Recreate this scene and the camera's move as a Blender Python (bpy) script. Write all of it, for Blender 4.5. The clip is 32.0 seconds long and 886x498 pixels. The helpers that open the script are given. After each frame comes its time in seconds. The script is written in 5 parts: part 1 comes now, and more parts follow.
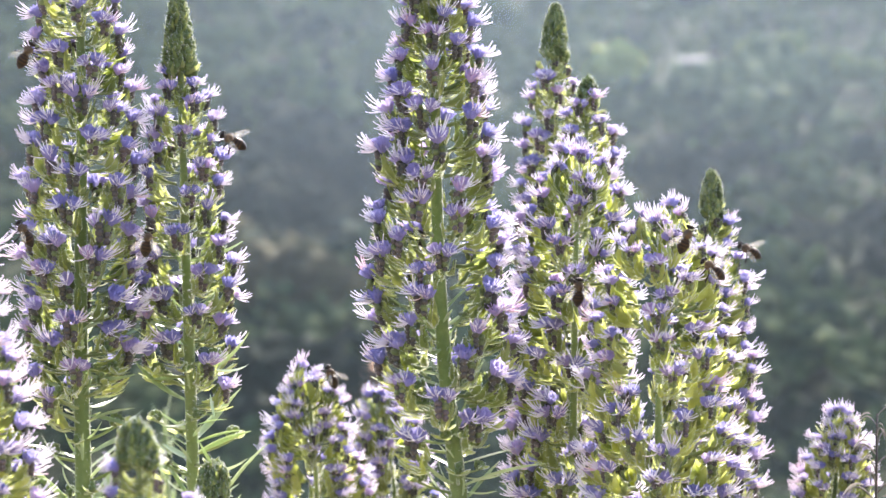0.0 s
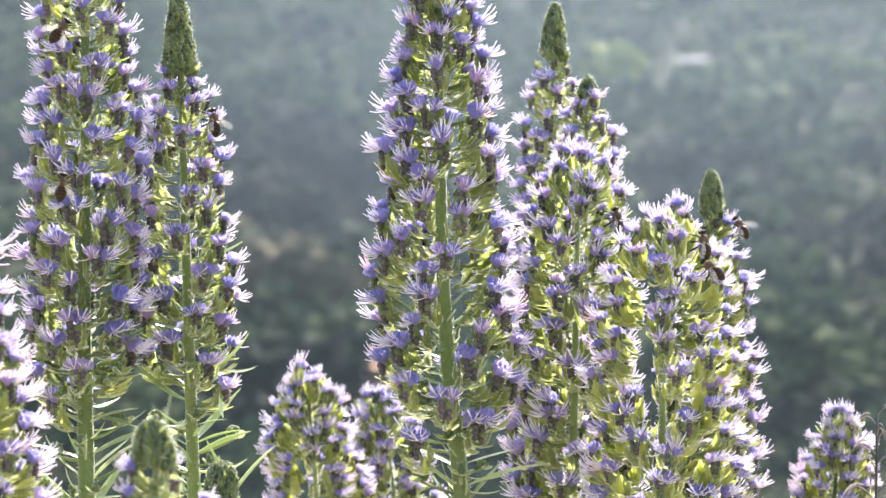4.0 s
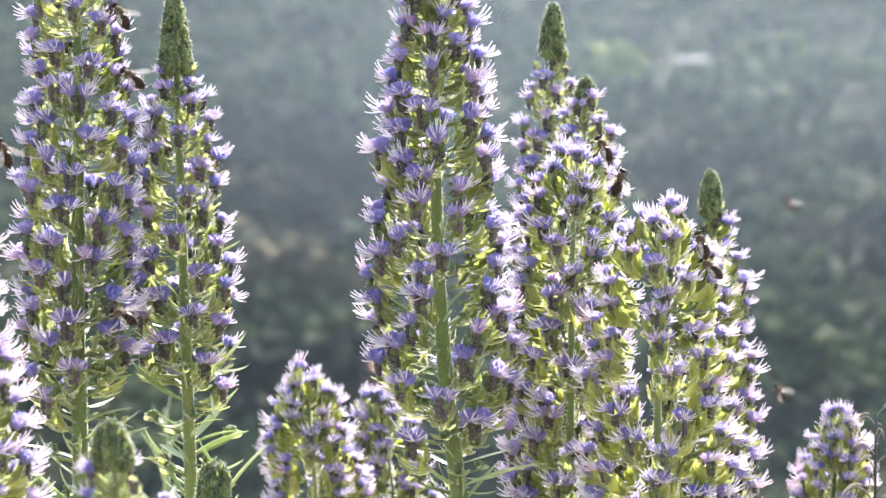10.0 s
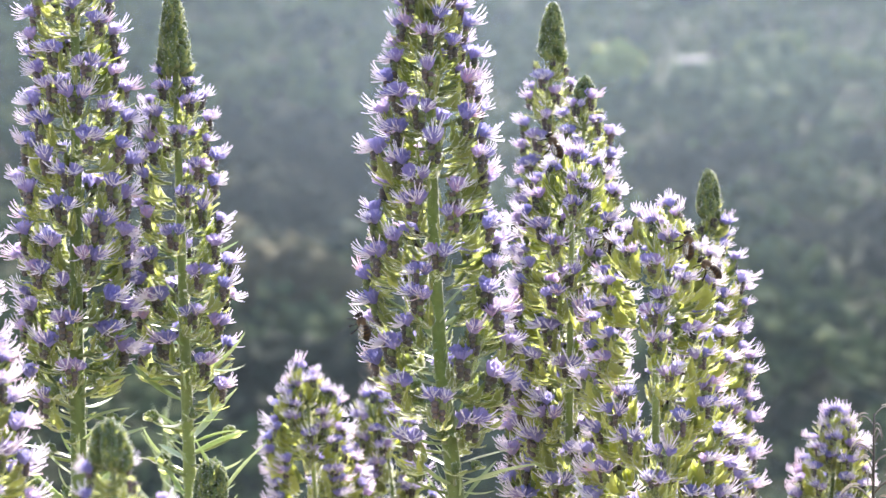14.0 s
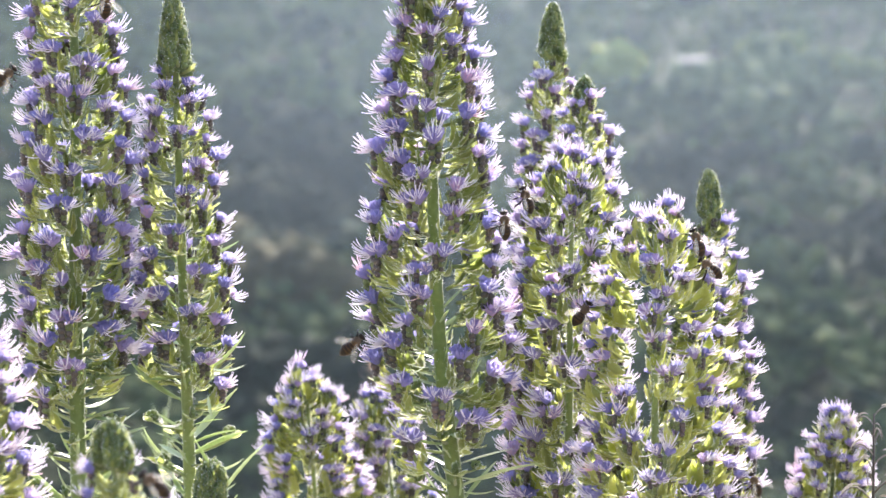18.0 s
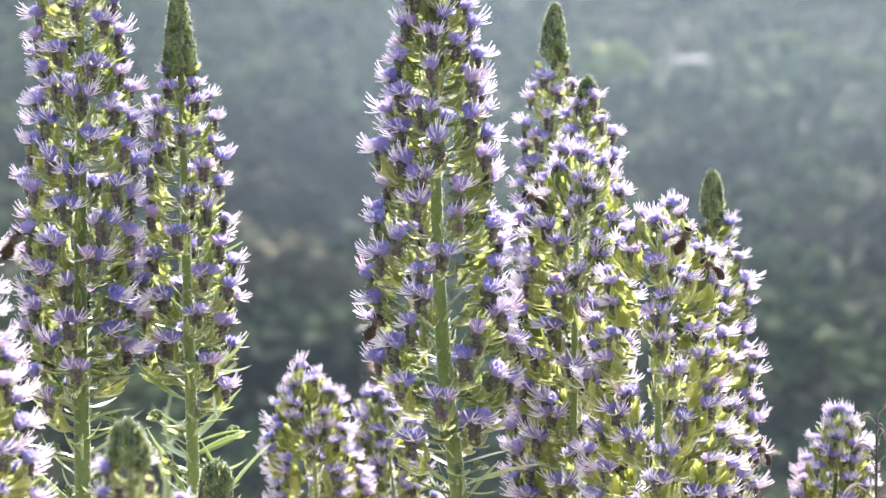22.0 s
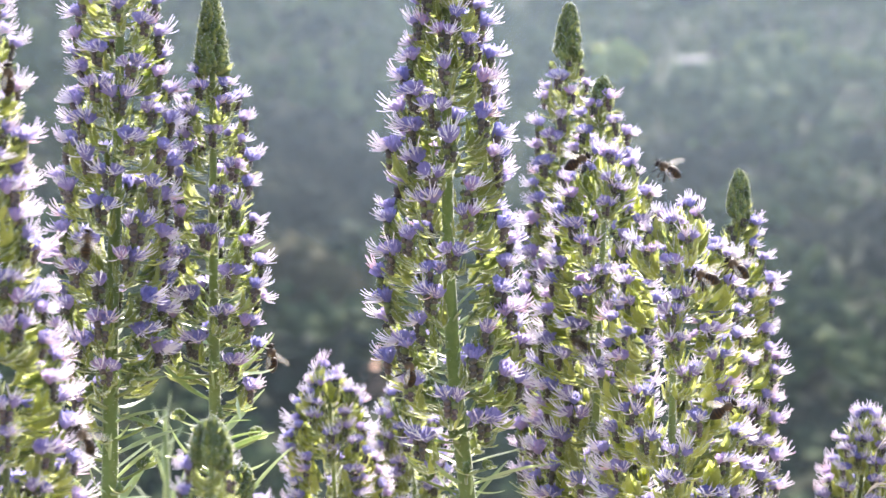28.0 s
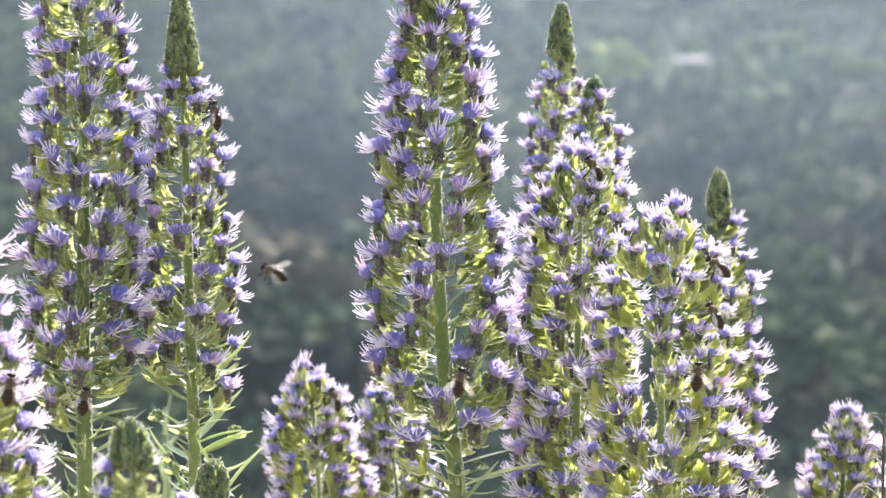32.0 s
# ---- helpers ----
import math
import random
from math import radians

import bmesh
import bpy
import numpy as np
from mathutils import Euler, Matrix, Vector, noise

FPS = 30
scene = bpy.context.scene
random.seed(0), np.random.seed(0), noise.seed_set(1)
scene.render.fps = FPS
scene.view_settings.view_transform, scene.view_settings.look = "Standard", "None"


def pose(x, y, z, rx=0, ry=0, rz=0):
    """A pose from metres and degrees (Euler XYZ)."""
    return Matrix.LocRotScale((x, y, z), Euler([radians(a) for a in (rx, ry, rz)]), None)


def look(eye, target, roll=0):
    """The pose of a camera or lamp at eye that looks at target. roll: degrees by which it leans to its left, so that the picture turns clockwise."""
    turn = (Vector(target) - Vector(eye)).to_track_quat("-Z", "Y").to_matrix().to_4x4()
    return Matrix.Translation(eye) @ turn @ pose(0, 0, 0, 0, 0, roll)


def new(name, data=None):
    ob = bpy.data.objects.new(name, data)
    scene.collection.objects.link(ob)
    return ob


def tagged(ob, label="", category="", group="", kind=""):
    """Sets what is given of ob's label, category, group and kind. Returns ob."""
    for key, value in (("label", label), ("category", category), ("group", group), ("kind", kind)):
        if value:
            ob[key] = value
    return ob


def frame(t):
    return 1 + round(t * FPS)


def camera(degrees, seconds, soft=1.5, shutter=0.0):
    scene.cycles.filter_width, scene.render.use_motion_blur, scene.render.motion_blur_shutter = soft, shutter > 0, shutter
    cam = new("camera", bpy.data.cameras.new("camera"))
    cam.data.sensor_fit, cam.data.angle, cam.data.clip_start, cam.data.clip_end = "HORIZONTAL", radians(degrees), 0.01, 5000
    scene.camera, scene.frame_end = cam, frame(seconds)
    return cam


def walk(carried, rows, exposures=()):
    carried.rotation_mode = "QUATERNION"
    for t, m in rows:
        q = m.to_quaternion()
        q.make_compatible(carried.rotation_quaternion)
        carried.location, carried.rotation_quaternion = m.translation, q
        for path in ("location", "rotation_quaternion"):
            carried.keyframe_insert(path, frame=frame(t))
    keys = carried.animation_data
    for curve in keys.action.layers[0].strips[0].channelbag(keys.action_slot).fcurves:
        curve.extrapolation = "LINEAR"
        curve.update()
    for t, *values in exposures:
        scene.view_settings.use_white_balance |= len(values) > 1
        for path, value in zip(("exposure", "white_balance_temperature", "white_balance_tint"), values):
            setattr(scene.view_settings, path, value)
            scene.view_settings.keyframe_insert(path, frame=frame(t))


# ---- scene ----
# ---------- camera ----------
cam = camera(12.0, 32.0, soft=1.5, shutter=0.5)
EYE = (0.0, 0.0, 0.58)
VIEW = pose(*EYE, 87.0, 0, 0)
walk(cam, [(0.0, VIEW), (32.0, VIEW)], exposures=[(0.0, 1.99, 6500, 15.6), (32.0, 1.99, 6500, 15.6)])
cam.data.dof.use_dof = True
cam.data.dof.focus_distance = 1.74
cam.data.dof.aperture_fstop = 31.0

# ---------- light ----------
SUN_UP, SUN_TURN = radians(43), radians(17)
world = bpy.data.worlds.new("sky")
scene.world = world
world.use_nodes = True
wn = world.node_tree.nodes
sky = wn.new("ShaderNodeTexSky")
sky.sky_type = "NISHITA"
sky.sun_disc = False
sky.sun_elevation = SUN_UP
sky.sun_rotation = SUN_TURN
sky.dust_density = 2.5
wn["Background"].inputs["Strength"].default_value = 0.15
world.node_tree.links.new(sky.outputs[0], wn["Background"].inputs[0])
sun_data = bpy.data.lights.new("sun", "SUN")
sun_data.energy = 4.5
sun_data.angle = radians(0.55)
sun_data.color = (1.0, 0.95, 0.86)
sun = new("sun", sun_data)
sun.matrix_world = look((40 * math.cos(SUN_UP) * math.sin(SUN_TURN), 40 * math.cos(SUN_UP) * math.cos(SUN_TURN), 40 * math.sin(SUN_UP)), (0, 0, 0))


# ---------- materials ----------
def ramp(nt, stops):
    n = nt.nodes.new("ShaderNodeValToRGB")
    el = n.color_ramp.elements
    el[0].position, el[0].color = stops[0][0], (*stops[0][1], 1)
    el[1].position, el[1].color = stops[-1][0], (*stops[-1][1], 1)
    for pos, col in stops[1:-1]:
        e = el.new(pos)
        e.color = (*col, 1)
    return n


def plant_matter(name, stops, through_stops=None, thin=0.0, rough=0.5, grain=900.0, sheen=0.0, bump=0.2, by="object", spec=0.4, pick_share=0.75):
    """Living tissue: colour picked per piece and by a fine grain; thin tissue lets light through."""
    m = bpy.data.materials.new(name)
    m.use_nodes = True
    nt = m.node_tree
    out, bsdf = nt.nodes["Material Output"], nt.nodes["Principled BSDF"]
    co = nt.nodes.new("ShaderNodeTexCoord")
    ns = nt.nodes.new("ShaderNodeTexNoise")
    ns.inputs["Scale"].default_value, ns.inputs["Detail"].default_value = grain, 3.0
    nt.links.new(co.outputs["Object"], ns.inputs["Vector"])
    if by == "object":
        pick = nt.nodes.new("ShaderNodeObjectInfo").outputs["Random"]
    else:
        pick = nt.nodes.new("ShaderNodeNewGeometry").outputs["Random Per Island"]
    mixer = nt.nodes.new("ShaderNodeMath")
    mixer.operation = "MULTIPLY_ADD"
    nt.links.new(ns.outputs["Fac"], mixer.inputs[0])
    mixer.inputs[1].default_value = 0.7
    sub = nt.nodes.new("ShaderNodeMath")
    sub.operation = "MULTIPLY_ADD"
    sub.inputs[1].default_value, sub.inputs[2].default_value = pick_share, 0.175 - 0.5 * pick_share
    nt.links.new(pick, sub.inputs[0])
    nt.links.new(sub.outputs[0], mixer.inputs[2])
    r = ramp(nt, stops)
    nt.links.new(mixer.outputs[0], r.inputs[0])
    nt.links.new(r.outputs[0], bsdf.inputs["Base Color"])
    bsdf.inputs["Roughness"].default_value = rough
    bsdf.inputs["Specular IOR Level"].default_value = spec
    bsdf.inputs["Sheen Weight"].default_value = sheen
    bsdf.inputs["Sheen Roughness"].default_value = 0.4
    if bump:
        b = nt.nodes.new("ShaderNodeBump")
        b.inputs["Strength"].default_value, b.inputs["Distance"].default_value = bump, 0.0004
        nt.links.new(ns.outputs["Fac"], b.inputs["Height"])
        nt.links.new(b.outputs[0], bsdf.inputs["Normal"])
    if thin:
        tr = nt.nodes.new("ShaderNodeBsdfTranslucent")
        r2 = ramp(nt, through_stops or stops)
        nt.links.new(mixer.outputs[0], r2.inputs[0])
        nt.links.new(r2.outputs[0], tr.inputs["Color"])
        mx = nt.nodes.new("ShaderNodeMixShader")
        mx.inputs[0].default_value = thin
        nt.links.new(bsdf.outputs[0], mx.inputs[1])
        nt.links.new(tr.outputs[0], mx.inputs[2])
        nt.links.new(mx.outputs[0], out.inputs["Surface"])
    return m


def plain(name, col, rough=0.6, metal=0.0, grain=40.0, vary=0.3, bump=0.2, spec=0.4):
    m = bpy.data.materials.new(name)
    m.use_nodes = True
    nt = m.node_tree
    bsdf = nt.nodes["Principled BSDF"]
    co = nt.nodes.new("ShaderNodeTexCoord")
    ns = nt.nodes.new("ShaderNodeTexNoise")
    ns.inputs["Scale"].default_value, ns.inputs["Detail"].default_value = grain, 6.0
    nt.links.new(co.outputs["Object"], ns.inputs["Vector"])
    r = ramp(nt, [(0.25, tuple(c * (1 - vary) for c in col)), (0.75, tuple(min(1, c * (1 + vary)) for c in col))])
    nt.links.new(ns.outputs["Fac"], r.inputs[0])
    nt.links.new(r.outputs[0], bsdf.inputs["Base Color"])
    bsdf.inputs["Specular IOR Level"].default_value = spec
    bsdf.inputs["Roughness"].default_value, bsdf.inputs["Metallic"].default_value = rough, metal
    if bump:
        b = nt.nodes.new("ShaderNodeBump")
        b.inputs["Strength"].default_value = bump
        b.inputs["Distance"].default_value = 0.3 / grain
        nt.links.new(ns.outputs["Fac"], b.inputs["Height"])
        nt.links.new(b.outputs[0], bsdf.inputs["Normal"])
    return m


M_STEM = plant_matter("green_stem", [(0.2, (0.125, 0.165, 0.056)), (0.8, (0.25, 0.29, 0.125))], [(0.2, (0.32, 0.42, 0.11)), (0.8, (0.46, 0.54, 0.19))], thin=0.28, rough=0.6, grain=500, sheen=0.5, bump=0.9)
M_LEAF = plant_matter("green_leaf", [(0.2, (0.18, 0.25, 0.12)), (0.8, (0.32, 0.39, 0.24))], [(0.2, (0.38, 0.50, 0.18)), (0.8, (0.56, 0.66, 0.34))], thin=0.4, rough=0.27, grain=700, sheen=0.5, bump=0.25, spec=1.0)
M_BRACT = plant_matter("yellow_green_bract", [(0.15, (0.25, 0.29, 0.070)), (0.5, (0.39, 0.42, 0.12)), (0.9, (0.53, 0.55, 0.20))], [(0.2, (0.53, 0.60, 0.11)), (0.8, (0.70, 0.73, 0.23))], thin=0.58, rough=0.45, grain=900, sheen=0.5, bump=0.4)
M_SEPAL = plant_matter("fresh_green_bract", [(0.2, (0.13, 0.165, 0.052)), (0.8, (0.25, 0.285, 0.11))], [(0.2, (0.37, 0.45, 0.11)), (0.8, (0.56, 0.61, 0.21))], thin=0.53, rough=0.4, grain=900, sheen=0.6, bump=0.4)
M_CALYX = plant_matter("dark_calyx", [(0.15, (0.045, 0.042, 0.034)), (0.5, (0.068, 0.058, 0.05)), (0.85, (0.105, 0.078, 0.078))], thin=0.1, rough=0.5, grain=1500, sheen=0.2, bump=0.8)
M_GREEN_CALYX = plant_matter("green_calyx", [(0.2, (0.09, 0.115, 0.045)), (0.8, (0.17, 0.20, 0.08))], [(0.2, (0.28, 0.36, 0.11)), (0.8, (0.42, 0.48, 0.18))], thin=0.3, rough=0.5, grain=1500, sheen=0.3, bump=0.8)
M_BUD = plant_matter("green_bud", [(0.2, (0.07, 0.105, 0.035)), (0.8, (0.155, 0.205, 0.072))], [(0.2, (0.28, 0.40, 0.11)), (0.8, (0.46, 0.55, 0.20))], thin=0.35, rough=0.6, grain=1500, sheen=0.6, bump=0.8)
M_PETAL = plant_matter("violet_petal", [(0.1, (0.155, 0.15, 0.39)), (0.5, (0.235, 0.205, 0.45)), (0.85, (0.335, 0.26, 0.48)), (1.0, (0.50, 0.28, 0.43))],
                       [(0.1, (0.41, 0.42, 0.77)), (0.5, (0.52, 0.49, 0.79)), (0.85, (0.62, 0.53, 0.79)), (1.0, (0.78, 0.58, 0.75))], thin=0.42, rough=0.5, grain=600, sheen=0.2, bump=0.3)
M_STAMEN = plant_matter("pale_stamen", [(0.1, (0.885, 0.86, 0.935)), (0.85, (0.90, 0.83, 0.91)), (1.0, (0.86, 0.62, 0.71))], thin=0.48, rough=0.4, grain=300, bump=0.0)
M_HAIR = plant_matter("white_bristle", [(0.1, (0.75, 0.78, 0.68)), (0.9, (0.85, 0.86, 0.80))], thin=0.4, rough=0.4, grain=300, bump=0.0)
M_TWIG = plant_matter("dry_twig", [(0.2, (0.02, 0.017, 0.014)), (0.8, (0.05, 0.042, 0.036))], rough=0.85, grain=300, sheen=0.05, bump=0.8)
M_DRYLEAF = plant_matter("dry_leaf", [(0.2, (0.12, 0.105, 0.09)), (0.8, (0.26, 0.24, 0.21))], thin=0.4, rough=0.7, grain=400, bump=0.5)


# ---------- mesh helpers ----------
class Shape:
    """Collects vertices and faces, with a material slot for each face."""

    def __init__(self):
        self.v, self.f, self.s = [], [], []

    def tube(self, pts, radii, n=5, slot=0, cap=True):
        pts = [Vector(p) for p in pts]
        start = len(self.v)
        for i, p in enumerate(pts):
            d = (pts[min(i + 1, len(pts) - 1)] - pts[max(i - 1, 0)]).normalized()
            a = d.orthogonal().normalized() if abs(d.z) < 0.99 else Vector((1, 0, 0))
            if abs(d.z) < 0.9:
                a = d.cross(Vector((0, 0, 1))).normalized()
            b = d.cross(a)
            for k in range(n):
                w = 2 * math.pi * k / n
                self.v.append(p + radii[i] * (math.cos(w) * a + math.sin(w) * b))
        for i in range(len(pts) - 1):
            for k in range(n):
                q = start + i * n
                self.f.append((q + k, q + (k + 1) % n, q + n + (k + 1) % n, q + n + k))
                self.s.append(slot)
        if cap:
            q = start + (len(pts) - 1) * n
            self.f.append(tuple(q + k for k in range(n)))
            self.s.append(slot)
            self.f.append(tuple(start + k for k in reversed(range(n))))
            self.s.append(slot)

    def bead(self, c, axes, nu=5, nv=3, slot=0, rough=0.0, rng=random):
        """An ellipsoid; axes: three half-axis vectors, the third its pole."""
        c = Vector(c)
        a, b, p = (Vector(x) for x in axes)
        start = len(self.v)
        self.v.append(c - p)
        for j in range(1, nv + 1):
            h = -math.cos(math.pi * j / (nv + 1))
            r = math.sqrt(1 - h * h)
            for k in range(nu):
                w = 2 * math.pi * (k + 0.5 * (j % 2)) / nu
                g = 1 + rough * (rng.random() - 0.5)
                self.v.append(c + g * (r * math.cos(w) * a + r * math.sin(w) * b + h * p))
        self.v.append(c + p)
        top = len(self.v) - 1
        for k in range(nu):
            n = (k + 1) % nu
            self.f.append((start, start + 1 + n, start + 1 + k))
            self.f.append((top, start + 1 + (nv - 1) * nu + k, start + 1 + (nv - 1) * nu + n))
            self.s += [slot, slot]
            for j in range(nv - 1):
                q = start + 1 + j * nu
                self.f.append((q + k, q + n, q + nu + n, q + nu + k))
                self.s.append(slot)

    def blade(self, pts, widths, up, slot=0, fold=0.25, thick=0.0):
        """A leaf blade along pts: three vertices across, folded along its midrib; thick gives it an underside."""
        pts = [Vector(p) for p in pts]
        up = Vector(up)
        start = len(self.v)
        sides = (0, -thick) if thick else (0,)
        for lift in sides:
            for i, p in enumerate(pts):
                d = (pts[min(i + 1, len(pts) - 1)] - pts[max(i - 1, 0)]).normalized()
                side = d.cross(up)
                side = side.normalized() if side.length > 1e-6 else d.orthogonal().normalized()
                nrm = side.cross(d).normalized()
                w = widths[i] / 2
                base = p + nrm * lift
                self.v += [base - side * w + nrm * w * fold, base, base + side * w + nrm * w * fold]
        m = len(pts)
        for s_i in range(len(sides)):
            for i in range(m - 1):
                q = start + (s_i * m + i) * 3
                for k in (0, 1):
                    face = (q + k, q + k + 1, q + k + 4, q + k + 3)
                    self.f.append(face if s_i else face[::-1])
                    self.s.append(slot)

    def mesh(self, name, mats, smooth=True):
        me = bpy.data.meshes.new(name)
        me.from_pydata([tuple(x) for x in self.v], [], self.f)
        for m in mats:
            me.materials.append(m)
        me.polygons.foreach_set("material_index", self.s)
        if smooth:
            me.polygons.foreach_set("use_smooth", [True] * len(self.f))
        me.update()
        return me


def part(name, mesh, parent, m=None, label=""):
    ob = new(name, mesh)
    ob.parent = parent
    if m is not None:
        ob.matrix_basis = m
    return tagged(ob, label) if label else ob


def facing(origin, direction, spin=0.0, size=1.0):
    """A pose whose z axis points along direction."""
    q = Vector(direction).to_track_quat("Z", "Y").to_matrix().to_4x4()
    return Matrix.Translation(origin) @ q @ Matrix.Rotation(spin, 4, "Z") @ Matrix.Scale(size, 4)


def bezier3(a, b, c, n):
    a, b, c = Vector(a), Vector(b), Vector(c)
    return [(1 - t) ** 2 * a + 2 * t * (1 - t) * b + t * t * c for t in (i / (n - 1) for i in range(n))]


def along(pairs, z):
    """Interpolates (height, value) pairs, given from the top down."""
    if z >= pairs[0][0]:
        return pairs[0][1]
    for (z1, v1), (z0, v0) in zip(pairs, pairs[1:]):
        if z >= z0:
            return v0 + (v1 - v0) * (z - z0) / (z1 - z0)
    return pairs[-1][1]


# ---------- the pieces of a flower spike ----------
MM = 0.001


def corolla_mesh(rng, wide):
    """A funnel of five joined petals with broad, creased, uneven lobes, and the folded petals of a younger flower within."""
    sh = Shape()
    n = 30
    for scale, spin, lift in ((1.0, 0.0, 0.0), (0.72, 0.63, 0.5), (0.42, 0.2, 1.1)):
        start = len(sh.v)
        rings = [(0.0, 1.3), (1.2, 2.1), (2.5, 3.0), (3.8, 3.8), (5.0, 4.4), (6.0, 4.9)]
        tip = [rng.uniform(0.6, 1.4) for _ in range(5)]
        flare = [rng.uniform(-0.14, 0.22) for _ in range(5)]
        for j, (h, r) in enumerate(rings):
            g = (j / 5) ** 2
            for k in range(n):
                w = 2 * math.pi * k / n
                lobe = abs(math.sin(2.5 * w)) ** 0.8
                which = int(k // 6) % 5
                hh = h + lift * g + g * 2.8 * tip[which] * (lobe - 0.6) + g * rng.uniform(-0.35, 0.35)
                crease = 1 + (0.04 + 0.09 * g) * math.cos(15 * w + 0.6 * which)
                rr = r * scale * (1 + (wide - 1) * g) * (1 + g * (0.16 * (lobe - 0.5) + flare[which])) * crease * (1 + (0.02 + 0.04 * g) * rng.uniform(-1, 1))
                sh.v.append(Vector((rr * math.cos(w + spin), rr * math.sin(w + spin), hh)) * MM)
        for j in range(len(rings) - 1):
            for k in range(n):
                q = start + j * n
                sh.f.append((q + k, q + (k + 1) % n, q + n + (k + 1) % n, q + n + k))
                sh.s.append(0)
    return sh.mesh("corolla", [M_PETAL], smooth=False)


def stamen_mesh(rng):
    """Fine filaments that reach outward along x and curve up at their ends, most with a small anther."""
    sh = Shape()
    for i in range(13):
        az = -0.6 + 1.2 * (i + rng.random()) / 13
        el = rng.uniform(-0.35, 0.5)
        reach = rng.uniform(7.5, 11.8)
        mid = Vector((math.cos(el - 0.3) * math.cos(az * 0.7), math.cos(el - 0.3) * math.sin(az * 0.7), math.sin(el - 0.3)))
        end = Vector((math.cos(el) * math.cos(az), math.cos(el) * math.sin(az), math.sin(el)))
        pts = bezier3((0.4, 0.8 * az, 2.6), Vector((0.3, 0, 3.0)) + mid * reach * 0.6, Vector((0, 0, 3.4)) + end * reach + Vector((0, rng.uniform(-1, 1), rng.uniform(0.2, 1.8))), 7)
        sh.tube([p * MM for p in pts], [0.28 * MM, 0.30 * MM, 0.30 * MM, 0.29 * MM, 0.27 * MM, 0.24 * MM, 0.17 * MM], n=3)
        if i % 2 == 0:
            sh.bead(pts[-1] * MM, ((0.45 * MM, 0, 0), (0, 0.4 * MM, 0), (0.1 * MM, 0, 0.35 * MM)), nu=4, nv=1)
    return sh.mesh("stamen_tuft", [M_STAMEN])


def bristle(sh, p, o, length, slot, half=0.10):
    """One stiff white hair from p along o, in millimetres."""
    side = o.orthogonal().normalized() * half
    n = len(sh.v)
    sh.v += [(p - side) * MM, (p + side) * MM, (p + o * length) * MM]
    sh.f.append((n, n + 1, n + 2))
    sh.s.append(slot)


def braid(sh, rng, rows, r, slots, share, curl):
    """Two columns of closed calyces that hang below the flowers and coil inward at the foot."""
    for col in (-1, 1):
        for k in range(rows):
            c = Vector((2.0 - curl * k * k, col * r * 0.84 * (1 - 0.07 * k), -0.4 - 1.28 * r * k - (0.6 * r if col > 0 else 0.0)))
            q = r * (1 - 0.08 * k) * rng.uniform(0.92, 1.06)
            sh.bead(c * MM, ((q * MM, 0, 0), (0, q * MM, 0), (0.25 * q * MM, 0, q * 0.9 * MM)), nu=7, nv=4, slot=slots[0] if rng.random() < share else slots[1], rough=0.1, rng=rng)
            for _ in range(3):
                o = Vector((rng.uniform(-0.1, 1), rng.uniform(-0.3, 1) * col, rng.uniform(-0.5, 0.6))).normalized()
                bristle(sh, c + o * q * 0.95, o, rng.uniform(0.5, 1.1), 3)


def ovate(sh, rng, pts, wide, up, slot, fold=0.7):
    """A pointed bract with stiff white hairs along its edges."""
    prof = (0.35, 0.75, 1.0, 0.97, 0.68, 0.08)
    first = len(sh.v)
    sh.blade([p * MM for p in pts], [wide * q * MM for q in prof], up, slot=slot, fold=fold)
    for i in range(first, len(sh.v)):
        sh.v[i] = sh.v[i] + Vector((rng.uniform(-1, 1), rng.uniform(-1, 1), rng.uniform(-1, 1))) * 0.32 * MM
    for i in range(1, 22):
        j, f = divmod(i * (len(pts) - 1) / 22, 1)
        p = pts[int(j)].lerp(pts[int(j) + 1], f)
        half = 0.47 * wide * (prof[int(j)] * (1 - f) + prof[int(j) + 1] * f)
        d = (pts[int(j) + 1] - pts[int(j)]).normalized()
        side = d.cross(Vector(up)).normalized()
        nrm = side.cross(d)
        for s in (-1, 1):
            if rng.random() < 0.85:
                bristle(sh, p + side * s * half + nrm * half * fold, (side * s + d * rng.uniform(-0.2, 0.8) + nrm * rng.uniform(-0.2, 0.7)).normalized(), rng.uniform(0.45, 1.1), 3, 0.16)


